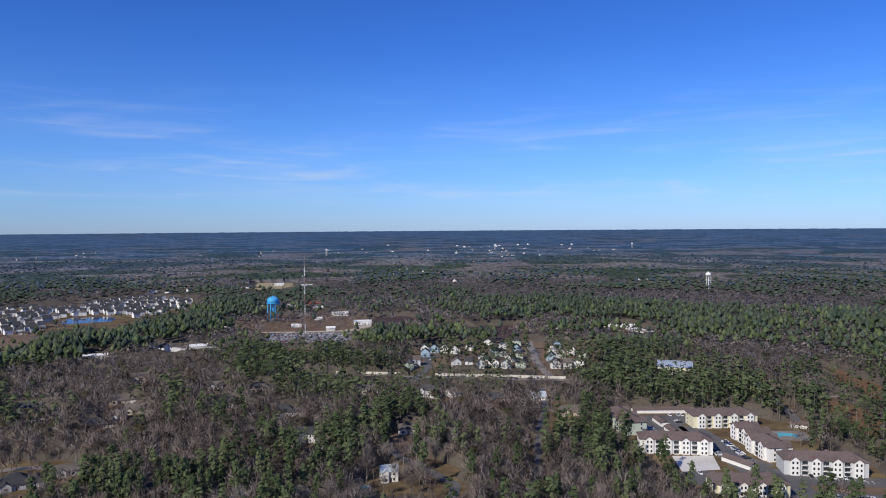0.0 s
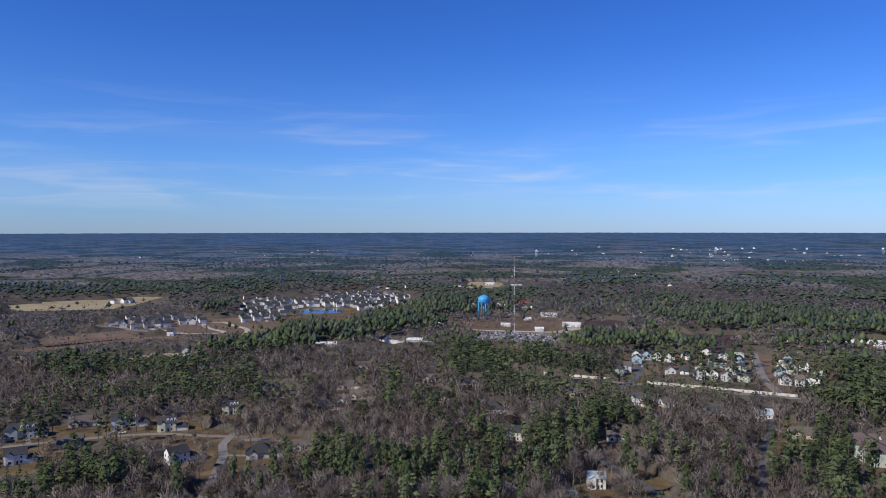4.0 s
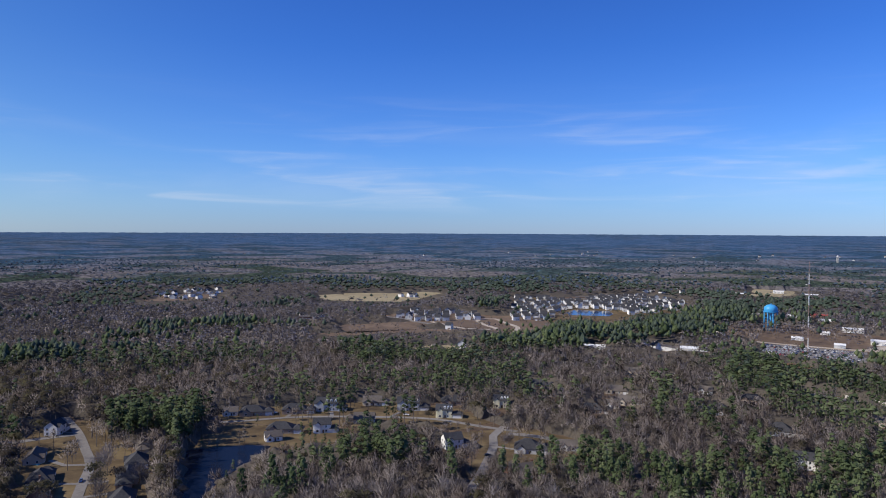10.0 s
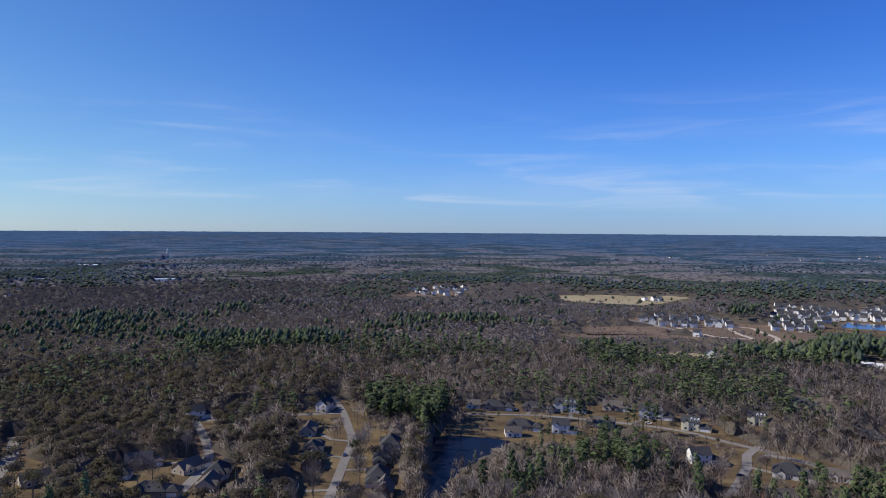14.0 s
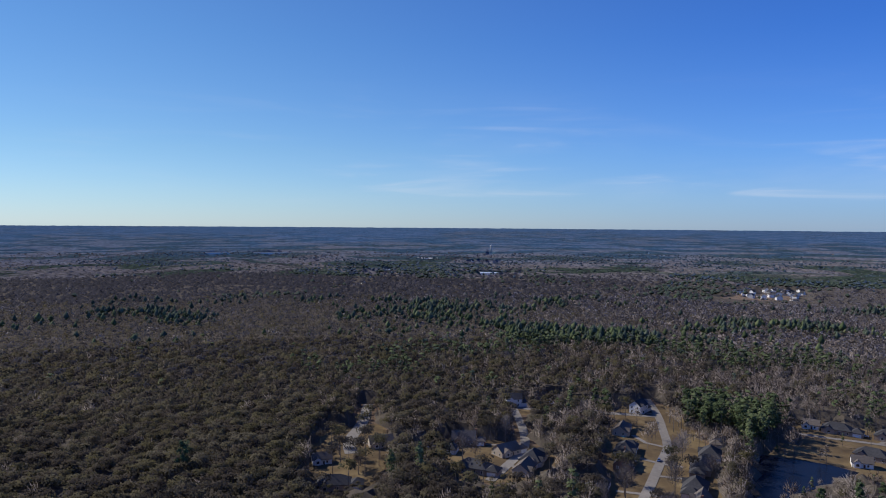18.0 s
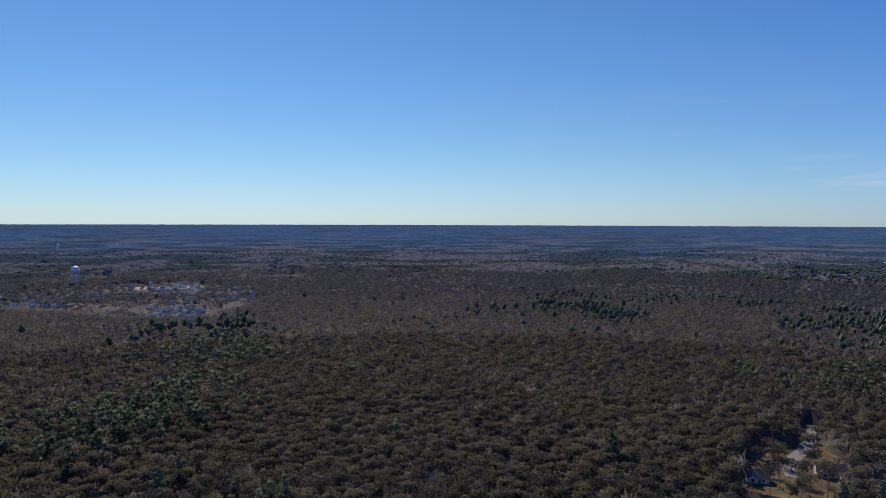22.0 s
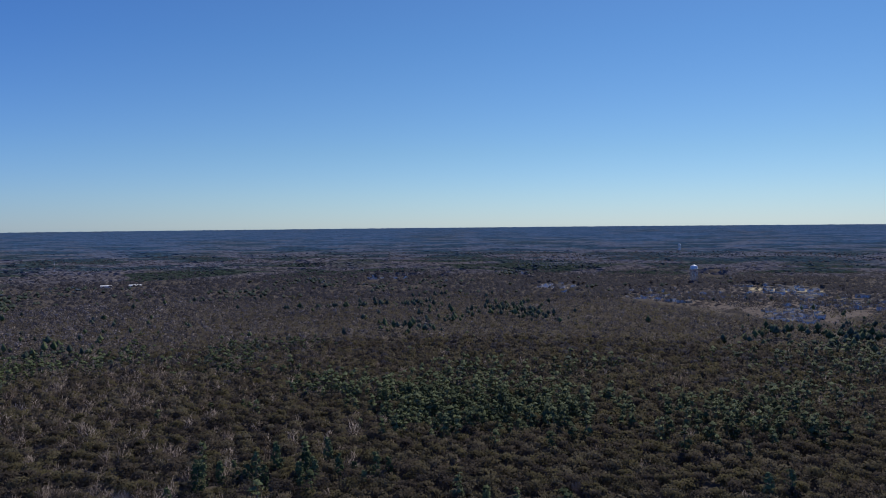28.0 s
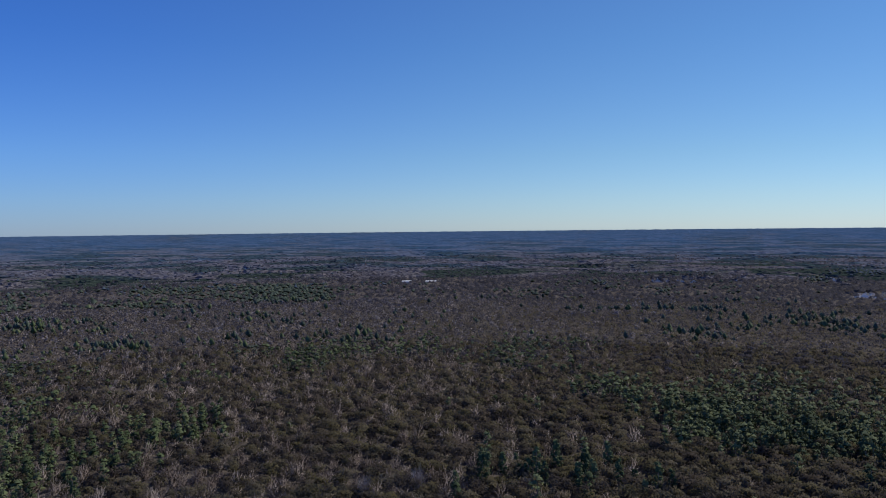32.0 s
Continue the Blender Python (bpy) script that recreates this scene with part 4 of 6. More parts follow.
# estates further off
FAR = [house(lbl, w, d, st, wall, roof, sty, 0, 0, False, "far estate houses", 0, 1.7 if "tan" in lbl or "white house" in lbl else None) for lbl, w, d, st, wall, roof, sty in (
    ("white two-storey estate house with a dark grey roof", 8.5, 10, 2, M_WHITE, M_SLATE, "gable"),
    ("white estate house with a grey roof", 10, 9, 2, M_WHITE, M_SLATE, "gable"),
    ("white hip-roofed two-storey estate house", 9, 9, 2, M_WHITE, M_ROOFT, "hip"),
    ("pale grey estate house", 9, 10, 2, M_GREYW, M_SLATE, "gable"),
    ("tan estate house with a taupe roof", 10, 9, 1, M_TAN, M_ROOFT, "hip"),
    ("white house with a pale roof", 11, 9, 2, M_WHITE, M_ROOFP, "gable"))]
far_first = set()
REMOTE = []           # houses too far off to be told apart


def far_house(x, y, rz, k=None, clear=10, size=1.0):
    k = random.choices(range(5), (5, 3, 2, 2, 1.5))[0] if k is None else k
    if k == 5 or math.hypot(x, y) > 1290 or y < 0:
        REMOTE.append((k, pose(x, y, rim(math.hypot(x, y)), 0, 0, rz) @ Matrix.Scale(size, 4)))
        if math.hypot(x, y) > 1700:
            OPEN_VIEWS.append([(x - 15, y - 15), (x + 15, y - 15), (x + 15, y + 15), (x - 15, y + 15)])
    elif k in far_first:
        copy_thing(FAR[k], pose(x, y, 0, 0, 0, rz))
    else:
        far_first.add(k)
        FAR[k].matrix_basis = pose(x, y, 0, 0, 0, rz)
    if clear:
        CLEAR_SPOTS.append((x, y, clear))


def inside(pts, x, y):
    hit = False
    for (x0, y0), (x1, y1) in zip(pts, pts[1:] + pts[:1]):
        if (y0 > y) != (y1 > y) and x < (x1 - x0) * (y - y0) / (y1 - y0) + x0:
            hit = not hit
    return hit


def estate(poly, step, row, turn, keep, holes=(), limit=400):
    """Rows of houses over a polygon."""
    c = Vector((sum(p[0] for p in poly) / len(poly), sum(p[1] for p in poly) / len(poly)))
    u = Vector((math.cos(radians(turn)), math.sin(radians(turn))))
    v = Vector((-u.y, u.x))
    n = 0
    for j in range(-30, 31):
        for i in range(-40, 41):
            q = c + u * (i * step + random.uniform(-4, 4)) + v * (j * row + (j % 2) * -row * 0.25 + random.uniform(-4, 4))
            if random.random() < keep and n < limit and inside(poly, q.x, q.y) and not any(inside(h, q.x, q.y) for h in holes):
                far_house(q.x, q.y, turn + 180 * (j % 2) + random.choice((0, 0, 90)) + random.uniform(-14, 14), clear=0)
                n += 1


POND = [(-595, 1010), (-490, 1040), (-500, 1110), (-540, 1140), (-610, 1115)]
estate([(-485, 1348), (-449, 1204), (-465, 1148), (-488, 1105), (-511, 1085), (-595, 1090), (-558, 982), (-562, 930), (-596, 911), (-783, 1199), (-728, 1239), (-666, 1209), (-654, 1261), (-656, 1350), (-600, 1412)],
       15.0, 20, 36, 0.9, (POND,), 300)
estate([(-790, 835), (-760, 945), (-635, 900), (-650, 840), (-700, 800)], 15, 20, 40, 0.85, (), 52)
# hamlets and town quarters far off: azimuths, distances, houses
for a0, a1, d0, d1, n in ((26.2, 29.0, 3430, 3710, 18), (29.8, 31.6, 3315, 3510, 8), (-0.3, 4.4, 1921, 2529, 34), (-4.0, -0.6, 3430, 3765, 24), (8.5, 9.2, 2391, 2585, 3),
                          (19.4, 23.4, 1602, 1792, 14), (56.6, 61.6, 1470, 1680, 60), (77.4, 81.2, 1344, 1481, 12), (78.8, 84.1, 2456, 3100, 14), (174.8, 177.9, 2356, 2655, 12), (153.8, 158.4, 1420, 1574, 14),
                          (146.3, 151.2, 1270, 1534, 60), (142.0, 146.3, 1331, 1470, 34), (137.7, 141.3, 1486, 1662, 40), (133.6, 140.4, 1243, 1471, 60), (137.3, 141.3, 1038, 1201, 50), (130.9, 132.2, 2049, 2455, 8)):
    for i in range(n):
        az, dd = radians(random.uniform(a0, a1)), random.uniform(d0, d1)
        far_house(-dd * math.sin(az), dd * math.cos(az), random.uniform(0, 180), random.choice((2, 4, 4, 5) if a0 > 130 else (0, 1, 2, 3, 4)), 8, 1.0 if dd < 3200 else 0.8)
for x, y in ((-1200, 160), (-1365, 285), (-1336, 217), (-1345, 240), (-860, 715), (-850, 722), (-835, 715), (-825, 722), (-527, 640), (-500, 655), (-612, 772), (-480, 770),
             (-980, 1075), (-965, 1085), (-957, 1092), (-351, 939), (-328, 943), (-336, 1007), (-305, 985), (-339, 806), (-319, 793), (-266, 800), (-400, 880),
             (-409, -1436), (-420, -1428), (-390, -1450)):
    far_house(x, y, random.uniform(0, 180))
for a0, a1, d0, d1, n in ((-33, 4, 1700, 3300, 70), (-14, 8, 2600, 3900, 90), (8, 34, 1900, 3600, 60), (34, 66, 1700, 3500, 40), (66, 96, 1900, 3300, 45),
                          (166, 172, 1750, 1950, 26), (150, 166, 1500, 2100, 22), (118, 132, 1750, 2100, 26), (196, 218, 1800, 3200, 24)):
    for i in range(n):
        az, dd = radians(random.uniform(a0, a1)), random.uniform(d0, d1)
        far_house(-dd * math.sin(az), dd * math.cos(az), random.uniform(0, 180), random.choice((0, 1, 2, 3)), 14, 1.15)
for i in range(26):
    a = random.random()
    far_house(-1480 - random.uniform(0, 500), -60 + 420 * a, random.uniform(0, 180))
remote, slots, which = Soup(), [], []
for k, m in REMOTE:
    for c in FAR[k].children:
        if c.data.materials[0] not in slots:
            slots.append(c.data.materials[0])
        t = m @ c.matrix_basis
        remote.add([t @ v.co for v in c.data.vertices], [tuple(p.vertices) for p in c.data.polygons])
        which += [slots.index(c.data.materials[0])] * len(c.data.polygons)
for k in range(6):
    if k not in far_first:
        for c in list(FAR[k].children_recursive) + [FAR[k]]:
            bpy.data.objects.remove(c)
remote_me = remote.mesh("distant_houses", slots[0])
for m in slots[1:]:
    remote_me.materials.append(m)
remote_me.polygons.foreach_set("material_index", which)
tagged(new("distant_houses", remote_me), "scattered pale houses far off among the trees", "houses", "", "stuff")


# ---- larger buildings ----
def shed(label, w, d, h, wall, roof, rise=1.6, name="warehouse", doors=3):
    ob = thing(name, label, "building", "")
    s = Soup().box(-w / 2, -d / 2, 0, w / 2, d / 2, h)
    s.add([(-w / 2, -d / 2, h), (-w / 2, d / 2, h), (-w / 2, 0, h + rise), (w / 2, -d / 2, h), (w / 2, d / 2, h), (w / 2, 0, h + rise)], [(0, 2, 1), (3, 4, 5), (0, 3, 5, 2), (1, 2, 5, 4)])
    part("wall", s.mesh("wall", wall), ob)
    part("roof", Soup().gable(w, d, h, rise, 0.4, 0.25).mesh("roof", roof), ob)
    g = Soup().box(-1.6, -0.06, 0, 1.6, 0.03, min(3.4, h * 0.75)).mesh("loading_door", M_GREYW)
    for i in range(doors):
        part("loading_door", g, ob, ((i + 0.5) / doors * w - w / 2, -d / 2, 0))
        window(ob, (i + 0.95) / doors * w - w / 2 - 0.8, -d / 2, 1.4, 0, 1.6, 1.5, False)
    return ob


for words, w, d, h, wall, roof, x, y, rz in (
        ("large white warehouse with a pale blue metal roof", 32, 34, 7, M_CREAM, M_METALR, 222, 668, -18),
        ("white storage building with a white roof", 26, 9, 3, M_WHITE, M_WROOF, 146, 930, 8),
        ("white storage building with a white roof", 18, 9, 3, M_WHITE, M_WROOF, 172, 934, 8),
        ("white storage building with a white roof", 14, 9, 3, M_WHITE, M_WROOF, 190, 940, 8),
        ("white storage building with a white roof", 16, 9, 3, M_WHITE, M_WROOF, 207, 942, 8),
        ("long white storage building in the pines", 44, 9, 3, M_WHITE, M_WROOF, 242, 965, -12),
        ("long white storage building in the pines", 60, 9, 3, M_WHITE, M_WROOF, 262, 915, -66),
        ("low white workshop with a pale roof", 24, 14, 5, M_WHITE, M_WROOF, -375, 749, 24),
        ("white-gabled store with a brown roof", 14, 30, 4, M_WHITE, M_ROOFT, -312, 800, 100),
        ("white fire station with a flat pale roof", 20, 14, 5, M_WHITE, M_WROOF, -284, 806, 20),
        ("long white workshop in the yard", 26, 12, 5, M_WHITE, M_WROOF, -165, 1111, 8),
        ("white shop with a pale roof on a sandy forecourt", 26, 14, 5, M_WHITE, M_WROOF, -117, 1010, 8),
        ("cream pump house by the water tower", 16, 12, 7, M_TAN, M_WROOF, -313, 1188, 15),
        ("long shed with a red metal roof", 30, 16, 5, M_BRICK, M_REDR, -238, 1262, 10),
        ("white shed in the yard", 18, 10, 4, M_WHITE, M_WROOF, -215, 1200, 8),
        ("white shed in the yard", 20, 9, 4, M_WHITE, M_WROOF, -267, 1235, 8),
        ("grey shed by the scrapyard", 12, 8, 4, M_GREYW, M_WROOF, -154, 950, 8),
        ("white trailer by the scrapyard", 14, 6, 3, M_WHITE, M_WROOF, -208, 985, 10),
        ("white trailer among yard trees", 12, 6, 3, M_WHITE, M_WROOF, -190, 1060, 10),
        ("low white farm building in the field", 30, 12, 5, M_WHITE, M_WROOF, -325, 1655, 10),
        ("low white farm building in the field", 22, 10, 5, M_WHITE, M_WROOF, -400, 1700, 10),
        ("low building with a pale roof", 26, 14, 5, M_TAN, M_WROOF, -455, 1580, 20),
        ("orange brick institution with a pale roof", 30, 14, 5, M_BRICK, M_ROOFT, -841, 712, 45),
        ("large white flat-roofed building far off", 80, 40, 9, M_WHITE, M_WROOF, -2690, 225, 84),
        ("white flat-roofed building far off", 50, 26, 8, M_WHITE, M_METALR, -2020, 60, 80),
        ("long white industrial hall far off", 160, 40, 9, M_WHITE, M_ROOFP, -3100, -420, 98),
        ("long white industrial hall far off", 110, 40, 9, M_WHITE, M_ROOFP, -3080, -640, 100),
        ("white hall far off", 60, 30, 8, M_WHITE, M_METALR, -1900, 330, 80),
        ("white school wing with a pale roof", 24, 10, 5, M_WHITE, M_ROOFP, -936, -1046, 140),
        ("white school wing with a pale roof", 24, 10, 5, M_CREAM, M_ROOFP, -950, -960, 130),
        ("white school hall with a pale roof", 28, 18, 7, M_WHITE, M_ROOFP, -1040, -1030, 130),
        ("white school wing with a pale roof", 34, 10, 5, M_WHITE, M_ROOFT, -1000, -1090, 130),
        ("long white stable row", 30, 9, 4, M_WHITE, M_ROOFP, -1040, -1235, 130),
        ("long white stable row", 40, 9, 4, M_WHITE, M_ROOFP, -985, -1290, 130),
        ("pale depot hall in a yard", 34, 14, 5, M_TAN, M_ROOFP, -610, -1400, 158),
        ("pale shed beside the depot", 26, 12, 5, M_WHITE, M_ROOFP, -640, -1350, 150),
        ("white hall in the swamp woods", 26, 16, 11, M_WHITE, M_WROOF, 286, -1672, 188),
        ("white hall in the swamp woods", 22, 16, 11, M_WHITE, M_WROOF, 346, -1670, 190),
        ("long white store far off", 60, 20, 6, M_WHITE, M_METALR, 630, 2520, -15),
        ("long white store far off", 36, 20, 6, M_WHITE, M_METALR, 720, 2500, -15),
        ("long white store far off", 44, 16, 6, M_WHITE, M_METALR, 930, 2560, -18),
        ("white hall far off", 30, 16, 6, M_WHITE, M_METALR, -20, 2900, 0),
        ("white hall far off", 40, 30, 8, M_WHITE, M_WROOF, -2150, 1400, 60),
        ("white hall far off", 30, 20, 8, M_WHITE, M_WROOF, -2080, 1440, 60)):
    put(shed(words, w, d, h, wall, roof, 1.4 if w > 20 else 1.8), x, y, rz, 0, max(w, d) * 0.55 + 4)
    s = max(w, d) * 0.5
    if math.hypot(x, y) > 700 and "storage" not in words:
        OPEN_VIEWS.append([(x - s, y - s), (x + s, y - s), (x + s, y + s), (x - s, y + s)])


# ---- water towers and masts ----
def water_tower(label, paint_mat, h, r, legs, rise=None, leg_mat=None, stem=0.62):
    """A domed tank on a ring of columns round a central riser."""
    ob = thing("water_tower", label, "water tower", "water towers")
    t = h - r * 1.15                                  # underside of the tank's drum
    prof = [(0.01, t - r * 0.35), (r * 0.55, t - r * 0.25), (r * 0.9, t - r * 0.06), (r, t), (r, t + r * 0.45)]
    prof += [(r * math.cos(a), t + r * 0.45 + r * 0.70 * math.sin(a)) for a in (0.25, 0.5, 0.8, 1.1, 1.35)] + [(0.01, h)]
    tank = part("tank", Soup().spin(prof, 28).mesh("tank", paint_mat, True), ob)
    part("balcony", Soup().spin([(r, t), (r + 1.0, t), (r + 1.0, t + 0.15), (r + 0.95, t + 1.1), (r + 0.9, t + 1.1), (r + 0.9, t + 0.2), (r, t + 0.2)], 28).mesh("balcony", paint_mat), tank)
    part("vent", Soup().spin([(0.6, h - 0.2), (0.6, h + 0.8), (0.9, h + 0.9), (0.01, h + 1.4)], 10).mesh("vent", paint_mat), tank)
    part("riser", Soup().spin([(stem * 2.9, 0), (stem * 2.1, 4), (stem * 1.9, t - r * 0.2)], 12).mesh("riser", leg_mat or paint_mat, True), ob)
    leg = Soup().tube((0, 0, 0), (0, 0, t + 0.2), stem, stem, 8).mesh("leg", leg_mat or paint_mat, True)
    for i in range(legs):
        a = 2 * math.pi * (i + 0.5) / legs
        part("leg", leg, ob, (r * 0.97 * math.cos(a), r * 0.97 * math.sin(a), 0))
    for k in (0.36, 0.70):
        for i in range(legs):
            a, b = 2 * math.pi * (i + 0.5) / legs, 2 * math.pi * (i + 1.5) / legs
            part("brace", Soup().tube((r * 0.97 * math.cos(a), r * 0.97 * math.sin(a), t * k), (r * 0.97 * math.cos(b), r * 0.97 * math.sin(b), t * k), 0.16, None, 5).mesh("brace", leg_mat or paint_mat), ob)
    return ob


put(water_tower("bright blue domed water tower on tall columns", M_BLUE, 37.5, 9.0, 8), -257, 1052, 10, 0, 16)
put(water_tower("white domed water tower above the pines", M_WTANK, 42.0, 5.2, 5, None, None, 0.34), 554, 1458, 10, 0, 6)
put(water_tower("pale water tower over the town quarter", M_WTANK, 46.0, 8.0, 6, None, M_STEEL, 0.45), -900, -1340, 0, 0, 14)
put(water_tower("slim white water tower on the horizon", M_WTANK, 40.0, 4.2, 5, None, M_STEEL), -3190, 563, 0)
put(water_tower("white water tower on the horizon", M_WTANK, 38.0, 5.5, 5), -1745, -2706, 0)
put(water_tower("white water tower on the horizon", M_WTANK, 36.0, 4.6, 5, None, M_STEEL), 260, 3490, 0)
put(water_tower("small white water tower far off", M_WTANK, 42.0, 4.2, 5, None, M_STEEL), -518, 3110, 0)
put(water_tower("white water tower on the horizon", M_WTANK, 36.0, 4.6, 5, None, M_STEEL), 935, 3455, 0)


def mast(label, h, w, sections):
    """A guyed lattice mast in red and white sections."""
    ob = thing("radio_mast", label, "mast", "")
    sec = h / sections
    made = []
    for m in (M_REDP, M_WTANK):
        s = Soup()
        tri = [(w * math.cos(a), w * math.sin(a)) for a in (0.5, 2.6, 4.7)]
        for i, (x, y) in enumerate(tri):
            s.tube((x, y, 0), (x, y, sec), 0.11, None, 4)
            x2, y2 = tri[(i + 1) % 3]
            n = max(2, int(sec / 2.2))
            for j in range(n):
                s.tube((x, y, sec * j / n), (x2, y2, sec * (j + 1) / n), 0.06, None, 3)
        made.append(s.mesh("mast_section", m))
    for i in range(sections):
        part("mast_section", made[i % 2], ob, (0, 0, i * sec))
    part("beacon", Soup().spin([(0.3, h), (0.3, h + 0.9), (0.01, h + 1.1)], 8).mesh("beacon", M_REDP), ob)
    for a in (0.5, 2.6, 4.7):
        for z in (0.45, 0.92):
            part("guy_wire", Soup().tube((0, 0, h * z), (math.cos(a) * h * 0.35, math.sin(a) * h * 0.35, 0), 0.03, None, 3).mesh("guy_wire", M_STEEL), ob)
    return ob


put(mast("tall slim red and white guyed radio mast", 106, 0.6, 9), -168, 846, 0, 0, 6)
put(mast("grey lattice mast far off in the woods", 52, 1.2, 5), 604, -2254, 0)


# ---- power line along the main road ----
def pole():
    ob = thing("utility_pole", "weathered wooden utility pole with a crossarm", "utility pole", "utility poles")
    part("shaft", Soup().tube((0, 0, 0), (0, 0, 12), 0.2, 0.13, 7).mesh("shaft", M_WOOD), ob)
    part("crossarm", Soup().box(-0.08, -1.2, 11.0, 0.08, 1.2, 11.2).mesh("crossarm", M_WOOD), ob)
    return ob


line = [Vector((-140, 676)), Vector((-95, 668)), Vector((-50, 660)), Vector((-5, 655)), Vector((45, 647)), Vector((95, 639)), Vector((145, 630))]
first = pole()
for i, q in enumerate(line):
    (put(first, q.x, q.y, -8) if i == 0 else copy_thing(first, pose(q.x, q.y, 0, 0, 0, -8)))
wires = Soup()
for a, b in zip(line, line[1:]):
    for o in (-1.1, 0, 1.1):
        pts = [Vector((*a.lerp(b, k / 6), 11.3 - 1.6 * (1 - (2 * k / 6 - 1) ** 2))) + Vector((0, o, 0)) for k in range(7)]
        for p, q in zip(pts, pts[1:]):
            wires.tube(p, q, 0.03, None, 3)
tagged(new("power_line", wires.mesh("power_line", M_TYRE)), "thin black overhead wires between wooden poles", "power line")


# ---- cars ----
def car(i, detail=True):
    ob = thing("car", CAR_WORDS[i] + " parked car with dark windows", "car", "parked cars")
    b = Soup()
    b.prism([(-0.85, 0.25), (0.85, 0.25), (0.88, 0.6), (0.82, 0.85), (-0.82, 0.85), (-0.88, 0.6)], -2.2, 2.2)
    b.add([(-1.75, -0.78, 0.85), (-1.75, 0.78, 0.85), (1.0, -0.78, 0.85), (1.0, 0.78, 0.85), (-1.35, -0.62, 1.42), (-1.35, 0.62, 1.42), (0.35, -0.62, 1.42), (0.35, 0.62, 1.42)],
          [(4, 6, 7, 5)])
    part("body", b.mesh("body", CARS[i]), ob)
    g = Soup().add([(-1.75, -0.78, 0.85), (-1.75, 0.78, 0.85), (1.0, -0.78, 0.85), (1.0, 0.78, 0.85), (-1.35, -0.62, 1.41), (-1.35, 0.62, 1.41), (0.35, -0.62, 1.41), (0.35, 0.62, 1.41)],
                   [(0, 2, 6, 4), (1, 5, 7, 3), (0, 4, 5, 1), (2, 3, 7, 6)])
    part("cabin_glass", g.mesh("cabin_glass", M_GLASS), ob)
    if detail:
        w = Soup().tube((0, -0.1, 0), (0, 0.1, 0), 0.32, None, 10).mesh("wheel", M_TYRE)
        for x in (-1.4, 1.4):
            for y in (-0.82, 0.82):
                part("wheel", w, ob, (x, y, 0.32))
    return ob


PARKED, SCRAP = [car(i) for i in range(5)], [car(i, False) for i in range(5)]
car_first = set()


def park(x, y, rz, fleet, tag, z=0.18):
    i = random.choices(range(5), (4, 3, 3, 1, 1) if tag == "p" else (6, 4, 2, 1.2, 1.5))[0]
    if (tag, i) in car_first:
        copy_thing(fleet[i], pose(x, y, z, 0, 0, rz))
    else:
        car_first.add((tag, i))
        fleet[i].matrix_basis = pose(x, y, z, 0, 0, rz)


for x0, y0, x1, y1, n, rz, fill in ((202, 384, 232, 376, 11, 78, 0.8), (200, 354, 230, 348, 11, 78, 0.45), (181, 448, 181, 412, 13, 0, 0.7), (166, 446, 167, 416, 10, 0, 0.25),
                                    (142, 484, 142, 456, 10, 0, 0.5), (150, 510, 176, 510, 9, 90, 0.5), (166, 500, 168, 470, 9, 0, 0.5), (134, 388, 148, 390, 5, 90, 0.7),
                                    (138, 422, 160, 422, 6, 80, 0.4)):
    for i in range(n):
        if random.random() < fill:
            a = (i + 0.5) / n
            park(x0 + (x1 - x0) * a, y0 + (y1 - y0) * a, rz + random.uniform(-3, 3) + random.choice((0, 180)), PARKED, "p")
for x, y, rz in ((77, 528, 80), (64, 470, 75), (-395, 172, -30), (-430, 330, 60), (-350, 390, 30), (-248, 352, 60), (-20, 398, 0), (-424, 92, 10), (-452, -4, 40), (-14, 735, 85), (98, 770, 88), (97, 800, 88)):
    park(x, y, rz, PARKED, "p", 0.32)
SCRAP_YARD = [(-232, 922), (-128, 932), (-122, 900), (-117, 856), (-195, 842), (-224, 870)]
n = 0
for j in range(18):
    for i in range(29):
        x, y = -236 + i * 4.2 + random.uniform(-0.8, 0.8), 838 + j * 5.4 + random.uniform(-0.6, 0.6)
        if j % 3 != 2 and n < 215 and random.random() < 0.85 and inside(SCRAP_YARD, x, y):
            park(x, y, 90 + random.uniform(-12, 12), SCRAP, "s", 0.2)
            n += 1


# ---- trees ----
rng = np.random.default_rng(7)


def unit(v):
    return v / np.maximum(np.linalg.norm(v, axis=-1, keepdims=True), 1e-6)


def leaves(c, nrm, size, r):
    """One triangle at each centre, across each normal."""
    a = unit(np.cross(nrm, r.normal(size=c.shape)))
    b = np.cross(nrm, a)
    ang = r.uniform(0, 6.28, len(c))[:, None] + np.array([0, 2.1, 4.2]) + r.uniform(-0.5, 0.5, (len(c), 3))
    s = size[:, None] * r.uniform(0.7, 1.25, (len(c), 3))
    return c[:, None] + a[:, None] * (np.cos(ang) * s)[..., None] + b[:, None] * (np.sin(ang) * s)[..., None]


def twigs(p, w, length, width, r):
    """One thin sliver from each foot along each way."""
    s = unit(np.cross(w, r.normal(size=p.shape))) * width[:, None]
    return np.stack([p - s, p + s, p + w * length[:, None]], 1)


def trunk(h, r0, sides, lean=0.0):
    a = np.arange(sides) * 2 * np.pi / sides
    low = np.stack([r0 * np.cos(a), r0 * np.sin(a), 0 * a], -1)
    top = np.stack([0.35 * r0 * np.cos(a) + lean, 0.35 * r0 * np.sin(a), 0 * a + h], -1)
    q = []
    for i in range(sides):
        j = (i + 1) % sides
        q += [[low[i], low[j], top[j]], [low[i], top[j], top[i]]]
    return np.array(q)


